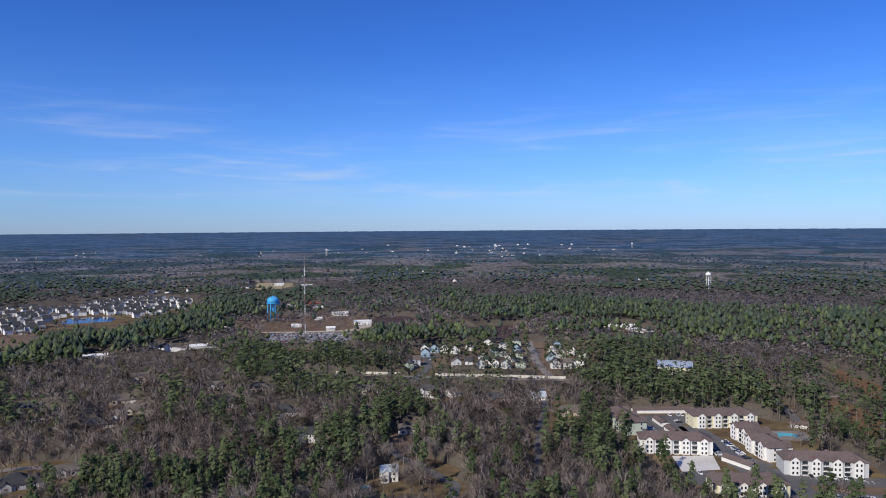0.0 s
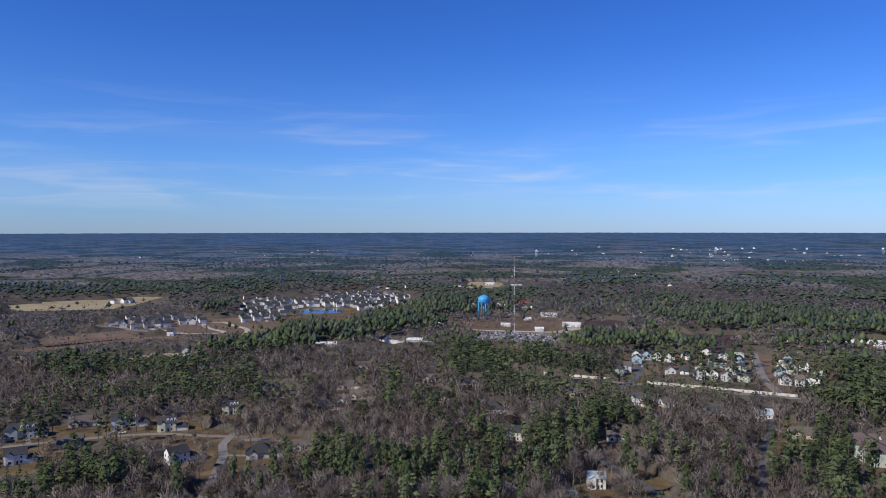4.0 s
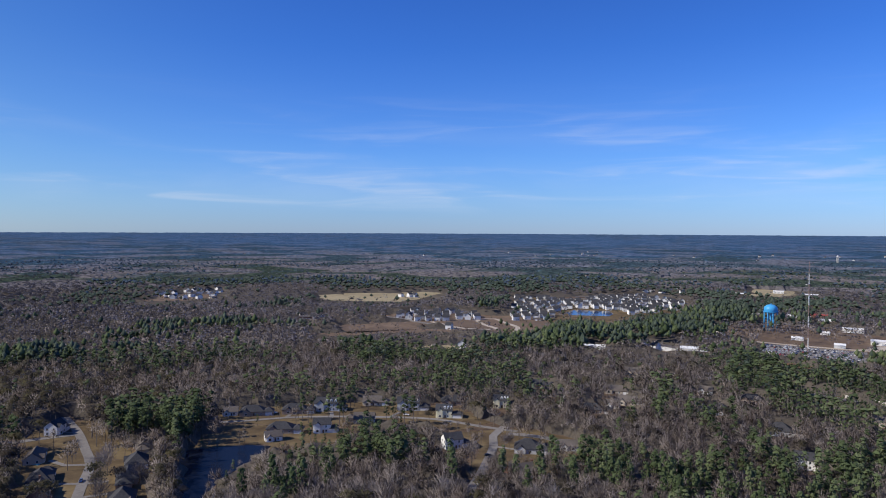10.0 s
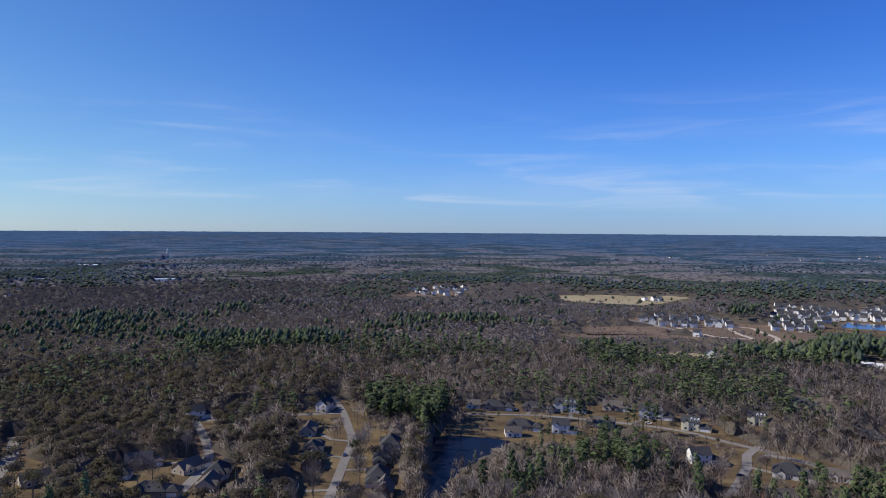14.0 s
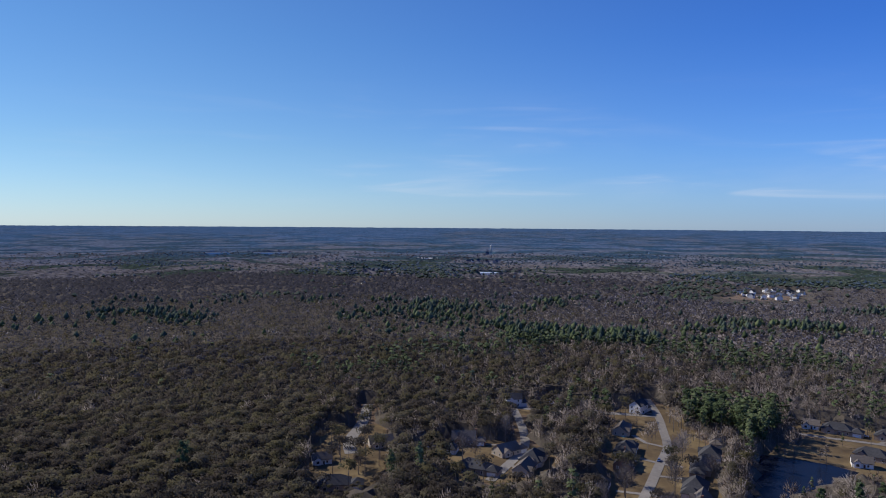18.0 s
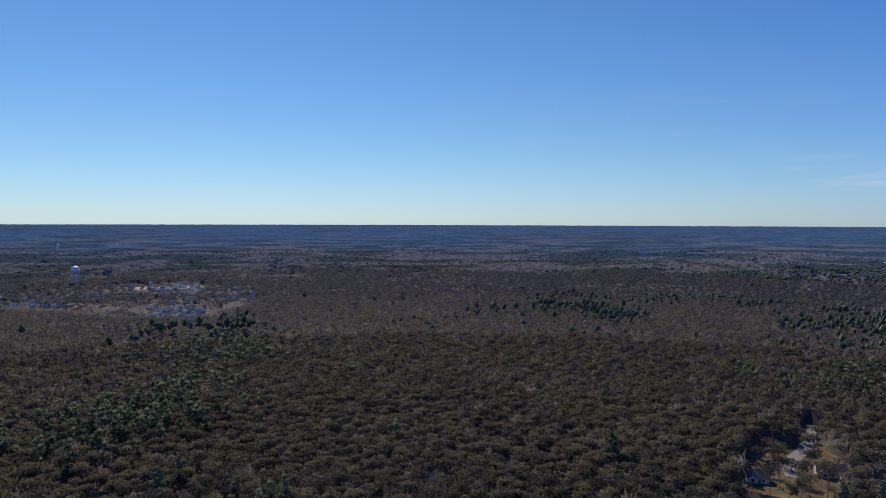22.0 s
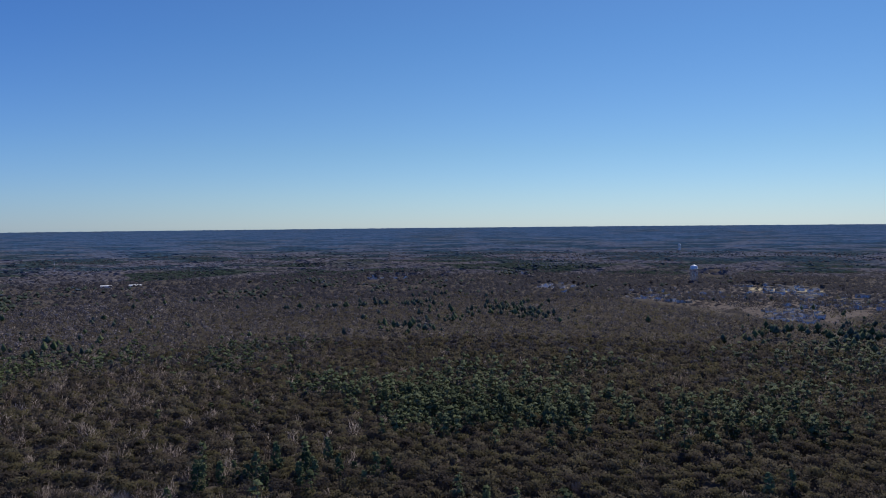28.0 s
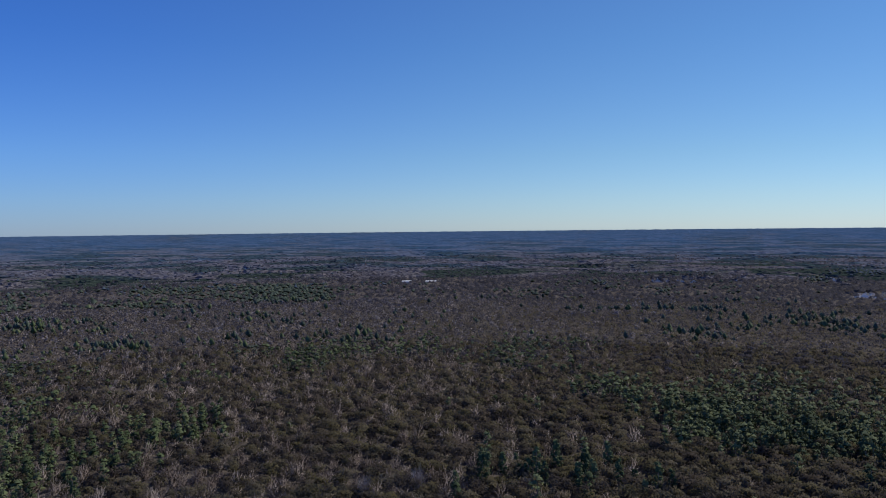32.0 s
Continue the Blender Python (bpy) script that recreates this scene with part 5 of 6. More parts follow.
def lump(c, rad, seg, rings, r, low=-0.6):
    """A knobbly closed dome about c."""
    th = np.linspace(low, 0.9 if rings == 1 else 1.05, rings + 1) if rings else np.array([low])
    pts = []
    for t in th:
        a = np.arange(seg) * 2 * np.pi / seg + r.uniform(0, 1)
        k = r.uniform(0.86, 1.12, seg)
        pts.append(np.stack([np.cos(t) * np.cos(a) * k * rad[0], np.cos(t) * np.sin(a) * k * rad[1], np.sin(t) * k * rad[2]], -1) + c)
    top = c + np.array([0, 0, rad[2] * r.uniform(0.95, 1.1)])
    q = []
    for i in range(rings):
        for s in range(seg):
            n = (s + 1) % seg
            q += [[pts[i][s], pts[i][n], pts[i + 1][n]], [pts[i][s], pts[i + 1][n], pts[i + 1][s]]]
    q += [[pts[-1][s], pts[-1][(s + 1) % seg], top] for s in range(seg)]
    return np.array(q)


def octa(c, rad, r):
    k = r.uniform(0.75, 1.2, 6)
    a = r.uniform(0, 1.57)
    e = [np.array([math.cos(a + i * 1.571), math.sin(a + i * 1.571), r.uniform(-0.2, 0.2)]) * rad * k[i] + c for i in range(4)]
    t, b = c + np.array([0, 0, rad * 0.75 * k[4]]), c - np.array([0, 0, rad * 0.5 * k[5]])
    return np.array([[e[i], e[(i + 1) % 4], t] for i in range(4)] + [[e[(i + 1) % 4], e[i], b] for i in range(4)])


def grow(kind, n, r, sides):
    """Crown and trunk triangles of one tree of about n triangles."""
    if kind == "pine":
        h = r.uniform(18, 24)
        m = 12 if n > 250 else 7 if n > 80 else 3 if n > 50 else 2 if n > 26 else 1
        z = np.linspace(0.44, 0.93, m) + r.uniform(-0.04, 0.04, m) if m > 1 else np.array([0.74])
        rad = (2.3 if m > 1 else 0.0) * np.sqrt(np.clip(1.0 - z, 0, 1) / 0.5) * r.uniform(0.35, 1.0, m)
        a = np.arange(m) * 2.4 + r.uniform(0, 0.8, m)
        cc = np.stack([rad * np.cos(a), rad * np.sin(a), z * h], -1)
        cr = (1.4 if m > 8 else 1.6 if m > 3 else 2.1) if m > 1 else 3.0
        if n > 250:
            core = [lump(c, np.array([1.0, 1.0, 0.8]) * cr * r.uniform(0.6, 1.0), 5, 1, r, -0.5) for c in cc]
        else:
            core = [octa(c, cr * r.uniform(0.75, 1.15), r) for c in cc]
        if m == 1:
            core = [(core[0] - cc[0]) * np.array([1, 1, 2.1]) + cc[0]]
        core = np.concatenate(core)
        f = max(0, n - len(core))
        k = r.integers(0, m, f)
        d = unit(r.normal(size=(f, 3)) + np.array([0, 0, 0.25]))
        c = cc[k] + d * cr * np.array([1.1, 1.1, 0.85]) * r.uniform(0.85, 1.2, (f, 1))
        # loose sprays between the clumps fill the crown's outline
        loose = r.uniform(size=f) < (0.45 if m > 1 else 0.0)
        zz, aa = r.uniform(0.42, 0.97, f), r.uniform(0, 6.28, f)
        rr = 3.3 * np.sqrt(np.clip(1.0 - zz, 0, 1) / 0.58) * np.clip((zz - 0.36) / 0.14, 0.5, 1.0) * r.uniform(0.75, 1.0, f)
        c = np.where(loose[:, None], np.stack([rr * np.cos(aa), rr * np.sin(aa), zz * h], -1), c)
        d = np.where(loose[:, None], unit(np.stack([np.cos(aa), np.sin(aa), 0 * aa + 0.4], -1)), d)
        nrm = unit(d + np.array([0, 0, 0.5]) + 0.5 * r.normal(size=(f, 3)))
        fuzz = leaves(c, nrm, np.full(f, min(1.35, 7.4 / np.sqrt(max(f, 1)))) * r.uniform(0.5, 1.2, f), r)
        return np.concatenate([core, fuzz]), trunk(h * 0.9, 0.26, sides, r.uniform(-0.5, 0.5))
    h = r.uniform(14, 19)
    R = r.uniform(3.6, 5.0)
    if kind == "bare" and n > 30:
        n = int(n * 1.7)
        d = unit(r.normal(size=(n, 3)) + np.array([0, 0, 0.5]))
        foot = np.array([0, 0, h * 0.58]) + d * np.array([R, R, h * 0.36]) * r.uniform(0.15, 0.9, (n, 1))
        w = unit(d * np.array([0.6, 0.6, 0.3]) + np.array([0, 0, 0.8]) + 0.4 * r.normal(size=(n, 3)))
        ln = h * r.uniform(0.09, 0.20, n) * (1.0 if n > 60 else 1.3)
        crown = twigs(foot, w, ln, np.full(n, 1.75 / np.sqrt(n)) * r.uniform(0.5, 1.2, n), r)
        return crown, trunk(h * 0.75, 0.24, sides, r.uniform(-0.8, 0.8))
    # budding crown: low rounded lobes under a loose coat of twig sprays
    R *= 1.16
    h = 16.0 + (h - 16.5) * 0.6
    flat_r = R * 0.66
    mid = np.array([0, 0, h - flat_r])
    m, seg, rings = (3, 6, 1) if n > 90 else (2, 5, 1) if n > 40 else (1, 6, 1) if n > 24 else (1, 4, 1) if n > 14 else (1, 4, 0)
    turn = r.uniform(0, 6.28)
    core, lobes = [], []
    for i in range(m):
        a = turn + i * 6.28 / m + r.uniform(-0.5, 0.5)
        o = R * (0.46 if m > 1 else 0.0) * r.uniform(0.7, 1.1)
        k = (0.64 if m > 2 else 0.72 if m > 1 else 0.95) * r.uniform(0.85, 1.15)
        c, rad = mid + np.array([o * math.cos(a), o * math.sin(a), r.uniform(-0.3, 0.12) * flat_r]), np.array([R, R, flat_r * 1.15]) * k
        lobes.append((c, rad))
        if n < 14 and kind == "bud":
            core.append(lump(c, rad * 0.9, seg, rings, r, -0.45))
    # near crowns are loose sprays that let the light through
    core = np.concatenate(core) if core else np.zeros((0, 3, 3))
    f = max(0, n - len(core))
    d = unit(r.normal(size=(f, 3)) + np.array([0, 0, 0.6]))
    pick = r.integers(0, m, f)
    c = np.array([q[0] for q in lobes])[pick] + d * np.array([q[1] for q in lobes])[pick] * (r.uniform(0.5, 1.08, (f, 1)) if n >= 14 or kind == "bare" else r.uniform(0.88, 1.1, (f, 1)))
    spray = leaves(c, unit(d + 0.6 * r.normal(size=(f, 3))), np.full(f, min(1.15, 9.5 / np.sqrt(max(f, 1)))) * r.uniform(0.6, 1.2, f), r)
    return np.concatenate([core, spray]), trunk(h * 0.7, 0.24, sides, r.uniform(-0.8, 0.8))


def outward(crown, kind):
    """Winds each triangle outward and gives soft normals over the crown as a whole."""
    lo, hi = crown[..., 2].min(), crown[..., 2].max()
    mid = np.array([0, 0, lo + (hi - lo) * (0.35 if kind == "pine" else 0.1)])
    want = unit((crown - mid) * np.array([1, 1, 0.6 if kind == "pine" else 1.0]) + np.array([0, 0, (0.4 if kind == "pine" else 0.6 if kind == "bare" else 2.5) + (5.0 if len(crown) < 12 else 0.0)]))
    g = np.cross(crown[:, 1] - crown[:, 0], crown[:, 2] - crown[:, 0])
    turn = (g * want.mean(1)).sum(-1) < 0
    crown = crown.copy()
    crown[turn] = crown[turn][:, ::-1]
    want[turn] = want[turn][:, ::-1]
    own = np.repeat(unit(np.where(turn[:, None], -g, g))[:, None], 3, 1)
    return crown, unit(want * 0.75 + own * (0.26 if kind == "pine" else 0.10))


def lattice(x, y, size, seed):
    """Smooth value noise, 0 to 1."""
    x, y = np.asarray(x) / size + 1000.5, np.asarray(y) / size + 1000.5
    i, j = np.floor(x).astype(np.int64), np.floor(y).astype(np.int64)
    u, v = x - i, y - j
    u, v = u * u * (3 - 2 * u), v * v * (3 - 2 * v)

    def at(a, b):
        k = (a * 374761393 + b * 668265263 + seed * 974711) & 0xFFFFFFFF
        k = ((k ^ (k >> 13)) * 1274126177) & 0xFFFFFFFF
        return ((k ^ (k >> 16)) & 0xFFFF) / 65535.0

    return (at(i, j) * (1 - u) + at(i + 1, j) * u) * (1 - v) + (at(i, j + 1) * (1 - u) + at(i + 1, j + 1) * u) * v


# stands of trees: azimuth range, distance range, share of pines
STANDS = [
    (-40, 14, 0, 5000, 0.50), (14, 35, 0, 5000, 0.40), (35, 72, 0, 5000, 0.20), (72, 96, 0, 5000, 0.16), (96, 150, 0, 5000, 0.07), (150, 230, 0, 5000, 0.15),
    (-40, 14, 300, 470, 0.48), (2, 20, 300, 560, 0.52), (-12, 2, 480, 620, 0.30), (20, 36, 300, 520, 0.36), (25, 36, 300, 375, 0.12),
    (-34, -13, 548, 690, 0.93), (-34, -8, 700, 1150, 0.54), (-34, -11, 1190, 1420, 0.08), (-34, 0, 1420, 2100, 0.38), (-8, 16, 1000, 2000, 0.44), (-40, 35, 2100, 5000, 0.48),
    (26, 33, 790, 985, 0.97), (22, 26, 830, 1010, 0.97), (18, 22, 900, 1180, 0.97), (14.5, 18, 1040, 1420, 0.95), (10, 15, 1250, 1500, 0.9),
    (8, 13.5, 640, 780, 0.85), (2, 8, 800, 900, 0.9), (-2, 8, 770, 860, 0.8), (4, 12, 470, 640, 0.42), (3, 10, 690, 790, 0.06), (-3, 2, 660, 690, 0.15),
    (36, 45, 690, 800, 0.92), (48, 65, 905, 975, 0.62), (36, 52, 500, 640, 0.30), (36, 48, 560, 660, 0.42),
    (67, 77, 780, 880, 0.97), (36, 52, 310, 412, 0.06), (56, 66, 450, 560, 0.92), (51, 54, 340, 400, 0.6), (62, 80, 560, 760, 0.06),
    (86, 99, 560, 640, 0.5), (80, 112, 900, 1300, 0.25), (166, 176, 440, 515, 0.28), (155, 163, 425, 500, 0.26), (133, 154, 780, 900, 0.33), (168, 190, 620, 860, 0.34), (198, 222, 1250, 1700, 0.5), (120, 145, 420, 520, 0.03),
    (80, 96, 1750, 2600, 0.75), (100, 160, 2000, 4000, 0.35), (35, 96, 2200, 3400, 0.42), (40, 66, 1150, 1900, 0.40)]


def pine_share(x, y):
    wx = x + 90 * (lattice(x, y, 120, 1) - 0.5) + 30 * (lattice(x, y, 30, 2) - 0.5)
    wy = y + 90 * (lattice(x, y, 120, 3) - 0.5) + 30 * (lattice(x, y, 30, 4) - 0.5)
    az, d = np.degrees(np.arctan2(-wx, wy)), np.hypot(wx, wy)
    az = np.where(az < -100, az + 360, az)
    p = np.full(len(x), 0.2)
    for a0, a1, d0, d1, s in STANDS:
        p = np.where((az >= a0) & (az < a1) & (d >= d0) & (d < d1), s, p)
    patch = lattice(x, y, 65, 5) * 0.6 + lattice(x, y, 200, 6) * 0.4
    far = np.clip((np.hypot(x, y) - 1000) / 800, 0, 1)
    patch = patch * (1 - far) + far * (0.55 * lattice(x, y, 260, 9) + 0.45 * lattice(x, y, 110, 10))
    return 1 / (1 + np.exp(-(12.0 + 5.0 * far) * (p - 0.5 + (patch - 0.5) * 1.25)))


def in_poly(pts, x, y):
    hit = np.zeros(len(x), bool)
    for (x0, y0), (x1, y1) in zip(pts, pts[1:] + pts[:1]):
        if y0 != y1:
            hit ^= ((y0 > y) != (y1 > y)) & (x < (x1 - x0) * (y - y0) / (y1 - y0) + x0)
    return hit


def allowed(x, y, r, strict=False):
    """Where a tree may stand; strict: nowhere on cleared land."""
    ok = np.ones(len(x), bool)
    roll = np.full(len(x), 2.0) if strict else r.uniform(size=len(x))
    for pts, keep in CLEAR_AREAS:
        ok &= ~(in_poly(pts, x, y) & (roll > keep))
    for cx, cy, rad in CLEAR_SPOTS:
        ok &= (x - cx) ** 2 + (y - cy) ** 2 > rad * rad
    for pts, half in CLEAR_LINES:
        p = np.array(pts)
        near = (x > p[:, 0].min() - half) & (x < p[:, 0].max() + half) & (y > p[:, 1].min() - half) & (y < p[:, 1].max() + half)
        k = np.where(near)[0]
        for (x0, y0), (x1, y1) in zip(pts, pts[1:]):
            if not len(k):
                break
            ex, ey = x1 - x0, y1 - y0
            t = np.clip(((x[k] - x0) * ex + (y[k] - y0) * ey) / (ex * ex + ey * ey + 1e-9), 0, 1)
            ok[k] &= np.hypot(x[k] - x0 - t * ex, y[k] - y0 - t * ey) > half
    for q in APARTMENT_LOTS:
        ok &= ~in_poly(q, x, y)
    return ok


APARTMENT_LOTS = [[(120, 428), (117, 505), (140, 530), (220, 505), (238, 472), (238, 452), (212, 450), (207, 412), (242, 402), (246, 350), (178, 344), (134, 349), (131, 395)]]


def lowered(x, y, size, r):
    """Shortens trees that would hide an open polygon from the camera."""
    d = np.hypot(x, y)
    size = size.copy()
    free = r.uniform(size=len(x)) < 0.12
    for k in (1.0, 0.75, 0.5, 0.25):
        f = EYE / (EYE - 20.0 * k)
        hit = np.zeros(len(x), bool)
        for pts in OPEN_VIEWS:
            hit |= in_poly(pts, x * f, y * f) & ~in_poly(pts, x, y)
        size = np.where(hit & ~free, np.minimum(size, max(0.40, k * 0.85)), size)
    return size


def sprinkle(d0, d1, step, grow_by, r):
    """Jittered places over the ring d0 to d1 in the part of the land that is looked at; the step may widen with distance."""
    xs, ys = [], []
    d = d0
    while d < d1:
        s = step + grow_by * (d - d0)
        n = int(radians(258) * d / s)
        az = np.radians(-35) + (np.arange(n) + r.uniform(-0.5, 0.5, n)) * radians(258) / n
        dd = d + r.uniform(-0.5, 0.5, n) * s
        xs.append(-dd * np.sin(az))
        ys.append(dd * np.cos(az))
        d += s
    return np.concatenate(xs), np.concatenate(ys)


def woods(name, label, places, kind, n, sides, mats, broad, r, variants=7, flat_by=1.0):
    """Many trees joined in one mesh, each with its own tint."""
    x, y, sz = places
    if not len(x):
        return
    tris, tint, mi, norms = [], [], [], []
    pick = r.integers(0, variants, len(x))
    base = 112.2 * np.clip((np.hypot(x, y) - 2900.0) / 2030.0, 0, None) ** 1.55
    for v in range(variants):
        crown, stem = grow(kind, n, r, sides) if sides else (grow(kind, n, r, 3)[0], np.zeros((0, 3, 3)))
        soft = True
        if soft:
            crown, nrm = outward(crown, kind)
            if len(stem):
                g = unit(np.cross(stem[:, 1] - stem[:, 0], stem[:, 2] - stem[:, 0]))
                nrm = np.concatenate([nrm, np.repeat(g[:, None], 3, 1)])
        t = np.concatenate([crown, stem]).astype(np.float32)
        k = np.where(pick == v)[0]
        if not len(k):
            continue
        a = r.uniform(0, 6.28, len(k)).astype(np.float32)
        s = (sz[k] * broad[k]).astype(np.float32)
        up = (sz[k] * flat_by).astype(np.float32)
        ca, sa = (np.cos(a) * s)[:, None, None], (np.sin(a) * s)[:, None, None]
        o = np.empty((len(k), *t.shape), np.float32)
        o[..., 0] = t[None, ..., 0] * ca - t[None, ..., 1] * sa + x[k][:, None, None]
        o[..., 1] = t[None, ..., 0] * sa + t[None, ..., 1] * ca + y[k][:, None, None]
        o[..., 2] = t[None, ..., 2] * up[:, None, None] + base[k][:, None, None]
        tris.append(o.reshape(-1, 3))
        if soft:
            ns = np.empty((len(k), *t.shape), np.float32)
            ns[..., 0] = nrm[None, ..., 0] * np.cos(a)[:, None, None] - nrm[None, ..., 1] * np.sin(a)[:, None, None]
            ns[..., 1] = nrm[None, ..., 0] * np.sin(a)[:, None, None] + nrm[None, ..., 1] * np.cos(a)[:, None, None]
            ns[..., 2] = nrm[None, ..., 2]
            norms.append(ns.reshape(-1, 3))
        tint.append(np.repeat(r.uniform(0, 1, len(k)), len(t) * 3).astype(np.float32))
        mi.append(np.tile(np.r_[np.zeros(len(crown), np.int32), np.ones(len(stem), np.int32)], len(k)))
    co, tint, mi = np.concatenate(tris), np.concatenate(tint), np.concatenate(mi)
    me = bpy.data.meshes.new(name)
    nv = len(co)
    me.vertices.add(nv)
    me.vertices.foreach_set("co", co.ravel())
    me.loops.add(nv)
    me.loops.foreach_set("vertex_index", np.arange(nv, dtype=np.int32))
    me.polygons.add(nv // 3)
    me.polygons.foreach_set("loop_start", np.arange(0, nv, 3, dtype=np.int32))
    me.polygons.foreach_set("material_index", mi)
    for m in mats:
        me.materials.append(m)
    me.attributes.new("tint", "FLOAT", "POINT").data.foreach_set("value", tint)
    me.update(calc_edges=True)
    if norms:
        me.attributes.new("custom_normal", "FLOAT_VECTOR", "POINT").data.foreach_set("vector", np.concatenate(norms).ravel())
    tagged(new(name, me), label, "woods", "", "stuff")


WORDS = {"pine": ("pine_woods", "dark green pine woods", (M_PINE_S, M_BARK_S)), "bare": ("bare_woods", "leafless grey-brown hardwood trees", (M_TWIG_S, M_BARK_S)),
         "bud": ("budding_woods", "brown and olive budding hardwood trees", (M_OLIVE_S, M_BARK_S))}
GROUPS = {"pine": ("pine_tree", "tall green pine with a bare trunk", "tree", M_PINE), "bare": ("bare_tree", "leafless grey hardwood tree", "tree", M_TWIG),
          "bud": ("budding_tree", "rounded hardwood tree with olive buds", "tree", M_OLIVE)}


def tri_mesh(name, t, mat, nrm=None):
    me = bpy.data.meshes.new(name)
    v = t.reshape(-1, 3)
    me.from_pydata(v.tolist(), [], np.arange(len(v)).reshape(-1, 3).tolist())
    me.materials.append(mat)
    if nrm is not None:
        me.attributes.new("custom_normal", "FLOAT_VECTOR", "POINT").data.foreach_set("vector", nrm.astype(np.float32).ravel())
    return me


def single_trees(kind, x, y, sz, r):
    """Trees that stand as things of their own: trunk and crown each."""
    name, label, cat, mat = GROUPS[kind]
    forms = []
    for v in range(8):
        crown, stem = grow(kind, 300, r, 6)
        nrm = None
        crown, nrm = outward(crown, kind)
        forms.append((tri_mesh("crown", crown, mat, nrm), tri_mesh("trunk", stem, M_BARK)))
    for i in range(len(x)):
        ob = thing(name, label, cat, name.replace("_", " ") + "s near the houses")
        ob.matrix_basis = pose(x[i], y[i], 0, 0, 0, r.uniform(0, 360)) @ Matrix.Scale(float(sz[i]), 4)
        c, t = forms[i % 8]
        part("trunk", t, ob)
        part("crown", c, ob)


def thicket(name, label, d0, d1, ratio, spokes, height, swell, rough, mat):
    """A closed sheet of brush or of far crowns over the woods."""
    rr = [float(d0)]
    while rr[-1] < d1:
        rr.append(rr[-1] * ratio)
    rr, az = np.array(rr), np.radians(np.linspace(-35, 223, spokes))
    d, a = np.meshgrid(rr, az, indexing="ij")
    wide = 258.0 / spokes * 0.0064
    d = d * (1 + rng.uniform(-0.36, 0.36, d.shape) * (ratio - 1))
    a = a + rng.uniform(-wide, wide, a.shape)
    x, y = (-d * np.sin(a)).ravel(), (d * np.cos(a)).ravel()
    ok = np.ones(len(x), bool)
    for gx, gy in ((0, 0), (4, 0), (-4, 0), (0, 4), (0, -4)):
        ok &= allowed(x + gx, y + gy, np.random.default_rng(3), True)
    even = np.clip((d.ravel() - 1600) / 260, 0.4, 1.0) if d0 > 1000 else 1.0
    even = even * np.clip((4300 - d.ravel()) / 1300, 0.25, 1.0) * np.clip((4900 - d.ravel()) / 300, 0.1, 1.0)
    z = (height + swell * lattice(x, y, 45, 21) + rng.uniform(-rough, rough, len(x))) * even
    if d0 < 1000:
        z = z * (1.0 + 0.25 * np.clip((np.degrees(a.ravel()) - 84) / 16, 0, 1))
    size = lowered(x, y, np.ones(len(x)), np.random.default_rng(4))
    z = np.where(ok, z * np.clip(size, 0.3, 1.0), -0.6) + 112.2 * np.clip((d.ravel() - 2900.0) / 2030.0, 0, None) ** 1.55
    nr, na = d.shape
    k = np.arange(nr * na).reshape(nr, na)
    q = np.stack([k[:-1, :-1], k[:-1, 1:], k[1:, 1:], k[1:, :-1]], -1).reshape(-1, 4)
    q = q[ok[q].any(1)]
    me = bpy.data.meshes.new(name)
    me.from_pydata(np.stack([x, y, z], -1).tolist(), [], q.tolist())
    mats = mat if isinstance(mat, list) else [mat]
    for m in mats:
        me.materials.append(m)
    if len(mats) > 1:
        mx, my = x[q[:, 0]], y[q[:, 0]]
        # ragged steps from one painted haze tone to the next
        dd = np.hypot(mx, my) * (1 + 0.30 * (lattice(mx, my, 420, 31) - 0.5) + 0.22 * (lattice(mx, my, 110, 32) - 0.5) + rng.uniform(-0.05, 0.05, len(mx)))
        me.polygons.foreach_set("material_index", np.searchsorted(np.array(HAZE_EDGES), dd).astype(np.int32))
    tagged(new(name, me), label, "woods", "", "stuff")


HAZE_EDGES = (2150, 2650, 3200, 3800, 4350)     # distances at which the far canopies turn to the next, hazier colour
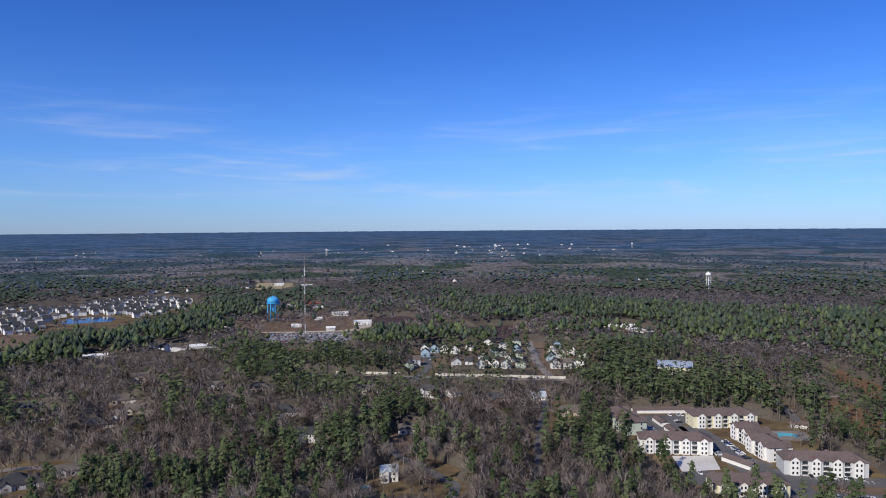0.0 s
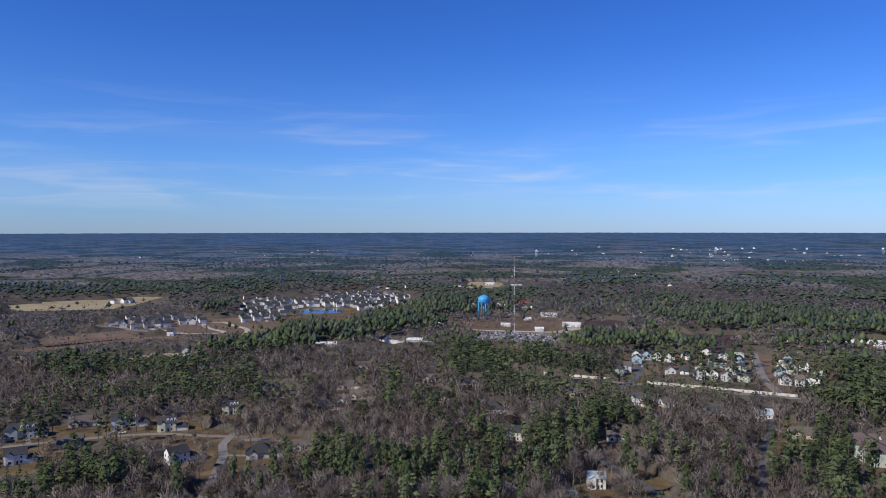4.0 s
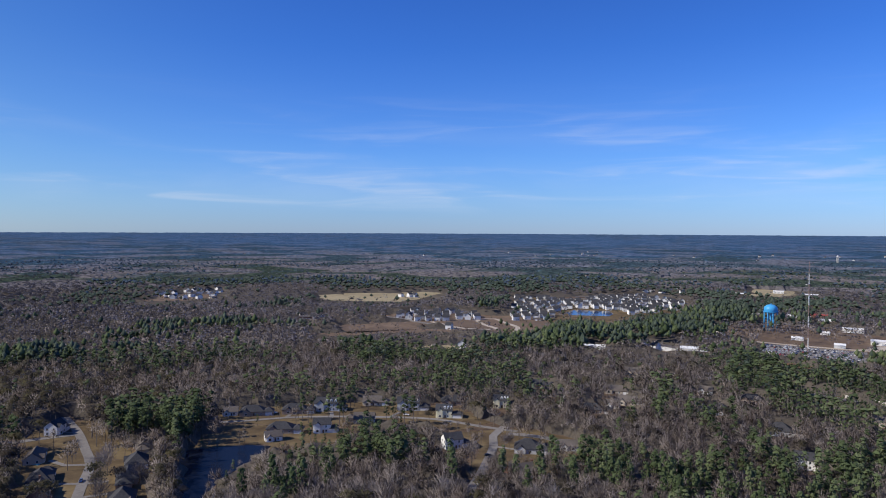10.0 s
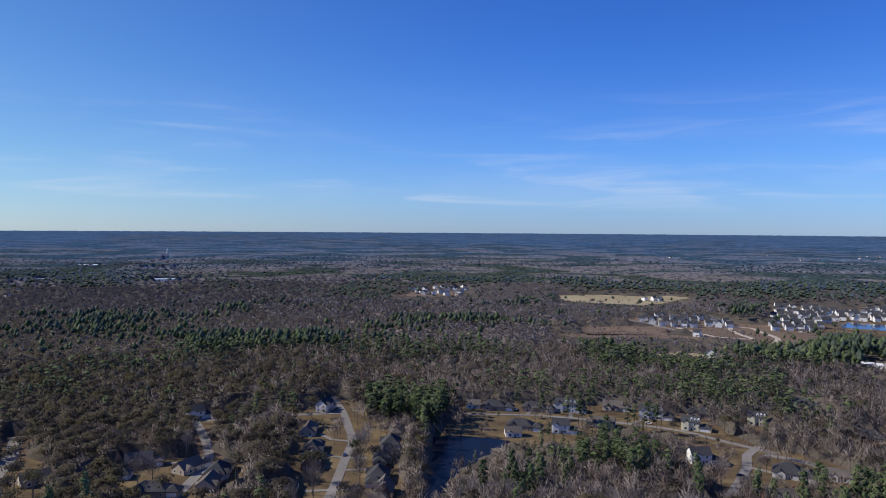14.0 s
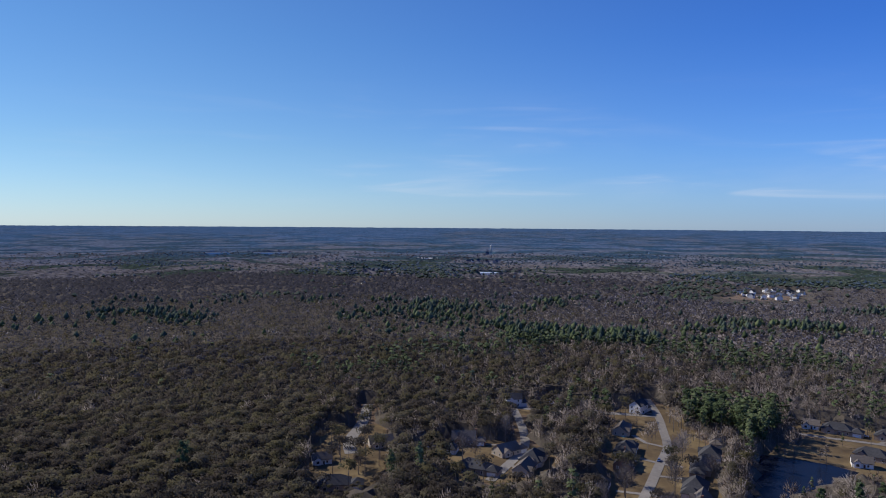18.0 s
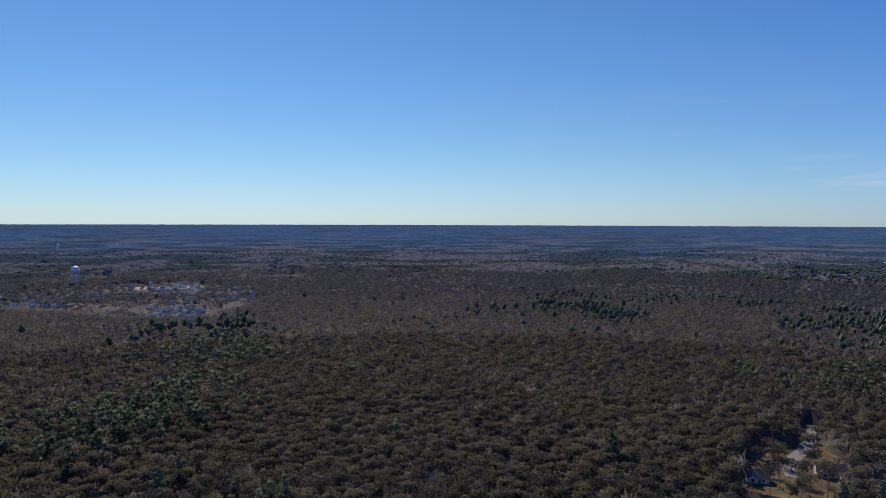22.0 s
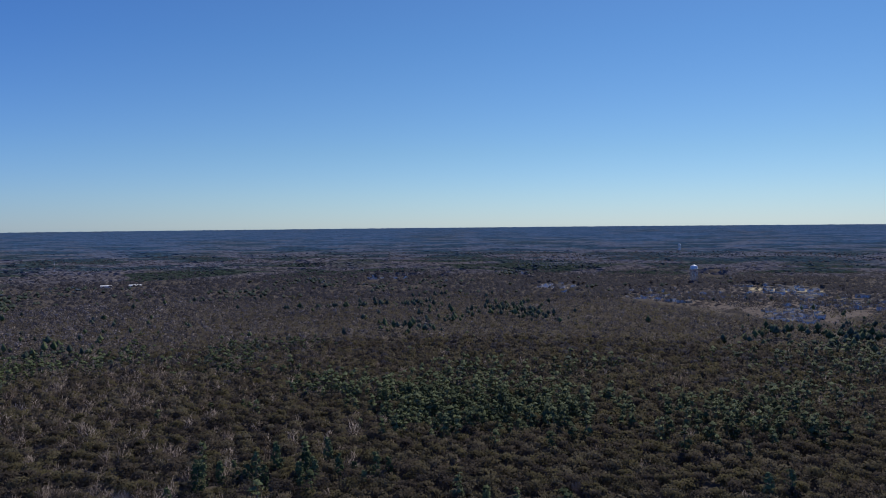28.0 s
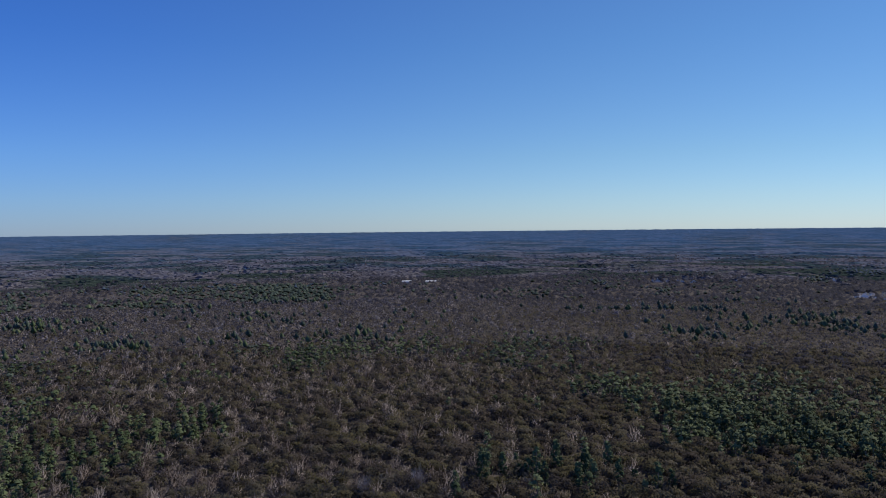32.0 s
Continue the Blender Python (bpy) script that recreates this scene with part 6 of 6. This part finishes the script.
# ring by ring: from, to, spacing, widening, leaves per tree, trunk sides, crown growth
RINGS = [(288, 520, 6.4, 0.0, 84, 4), (520, 780, 7.1, 0.0, 38, 3), (780, 1250, 8.0, 0.0, 16, 0), (1250, 1950, 10.8, 0.003, 9, 0), (1950, 3100, 19.0, 0.004, 6, 0)]
for ring, (d0, d1, step, widen, n, sides) in enumerate(RINGS):
    x, y = sprinkle(d0, d1, step, widen, rng)
    if ring < 3:
        # pine stands grow closer
        ex, ey = sprinkle(d0, d1, step * 1.15, widen, rng)
        thick = pine_share(ex, ey) > 0.94
        x, y = np.r_[x, ex[thick]], np.r_[y, ey[thick]]
    ok = allowed(x, y, rng)
    x, y = x[ok], y[ok]
    p = pine_share(x, y)
    az = np.degrees(np.arctan2(-x, y))
    az = np.where(az < -100, az + 360, az)
    roll = rng.uniform(size=len(x))
    olive = np.clip((az - 54) / 44, 0.0, 0.88) * (1.0 - 0.5 * np.clip((az - 168) / 30, 0, 1)) + 0.06
    kind = np.where(roll < p, 0, np.where(rng.uniform(size=len(x)) < olive, 2, 1))
    size = np.where(kind == 2, rng.uniform(0.90, 1.10, len(x)), rng.uniform(0.78, 1.18, len(x))) * (0.92 + 0.2 * lattice(x, y, 150, 8))
    size = lowered(x, y, size, rng)
    # with distance, trees switch to the copies that carry haze in their colour
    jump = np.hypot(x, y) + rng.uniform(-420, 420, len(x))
    haze_level = np.where(jump < 960, 0, np.where(jump < 1900, 1, 2))
    single = np.zeros(len(x), bool)
    if ring == 0:
        # the trees of the house plots and of the nearest belt stand singly
        d = np.hypot(x, y)
        for k in range(3):
            q = np.where((kind == k) & (d < 450) & (d > 335))[0]
            plot = np.zeros(len(q), bool)
            for pts, keep in CLEAR_AREAS:
                if keep > 0:
                    plot |= in_poly(pts, x[q], y[q])
            order = np.argsort(np.where(plot, 0, 1000) + d[q])
            single[q[order[:165]]] = True
    for k, name in enumerate(("pine", "bare", "bud")):
        obn, words, mats = WORDS[name]
        for level in range(3):
            q = (kind == k) & ~single & (haze_level == level)
            if not q.any():
                continue
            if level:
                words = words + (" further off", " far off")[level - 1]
                mats = ((M_HAZY_MPINE, M_HAZY_MTWIG, M_HAZY_MOLIVE), (M_HAZY_FPINE, M_HAZY_FTWIG, M_HAZY_MOLIVE))[level - 1][k:k + 1] + ((M_BARK_S,) if sides else ())
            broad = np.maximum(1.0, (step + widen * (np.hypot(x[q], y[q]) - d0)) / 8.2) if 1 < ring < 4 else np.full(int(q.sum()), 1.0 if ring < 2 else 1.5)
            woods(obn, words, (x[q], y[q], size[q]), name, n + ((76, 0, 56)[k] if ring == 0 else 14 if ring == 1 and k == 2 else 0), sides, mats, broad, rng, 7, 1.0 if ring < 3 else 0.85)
        if ring == 0:
            q = (kind == k) & single
            single_trees(name, x[q], y[q], size[q], rng)
# pines along the edge of the apartment grounds
ex = np.array([126.0, 138, 149, 160, 171, 118, 121, 111, 183, 196, 133, 155, 108, 116])
ey = np.array([352.0, 338, 331, 334, 330, 366, 386, 402, 328, 326, 326, 320, 418, 440])
single_trees("pine", ex, ey, rng.uniform(0.8, 1.1, len(ex)), rng)
thicket("undergrowth", "dense brown brush and saplings below the trees", 285, 2000, 1.0165, 275, 6.6, 2.2, 1.0, M_BRUSH)
thicket("distant_canopy", "closed woods of pine and leafless hardwood reaching the horizon", 1720, 4925, 1.0062, 1000, 10.5, 3.0, 3.0, HAZED_CANOPIES)


# ---- pale wall along the main road ----
def road_wall(pts):
    ob = thing("road_wall", "long low beige wall beside the main road", "wall", "road walls")
    panel = Soup().box(-3, -0.1, 0, 3, 0.1, 2.4).mesh("panel", M_GRAVEL)
    cap = Soup().box(-0.2, -0.2, 0, 0.2, 0.2, 2.7).mesh("post", M_TAN)
    for a, b in zip(pts, pts[1:]):
        a, b = Vector(a), Vector(b)
        n = max(1, round((b - a).length / 6.0))
        w = math.degrees(math.atan2(b.y - a.y, b.x - a.x))
        for i in range(n):
            p = a.lerp(b, (i + 0.5) / n)
            part("panel", panel, ob, (p.x, p.y, 0), w)
            p = a.lerp(b, i / n)
            part("post", cap, ob, (p.x, p.y, 0), w)
    return ob


road_wall([(-104, 669), (-34, 659)])
road_wall([(-8, 655), (50, 647), (112, 637)])
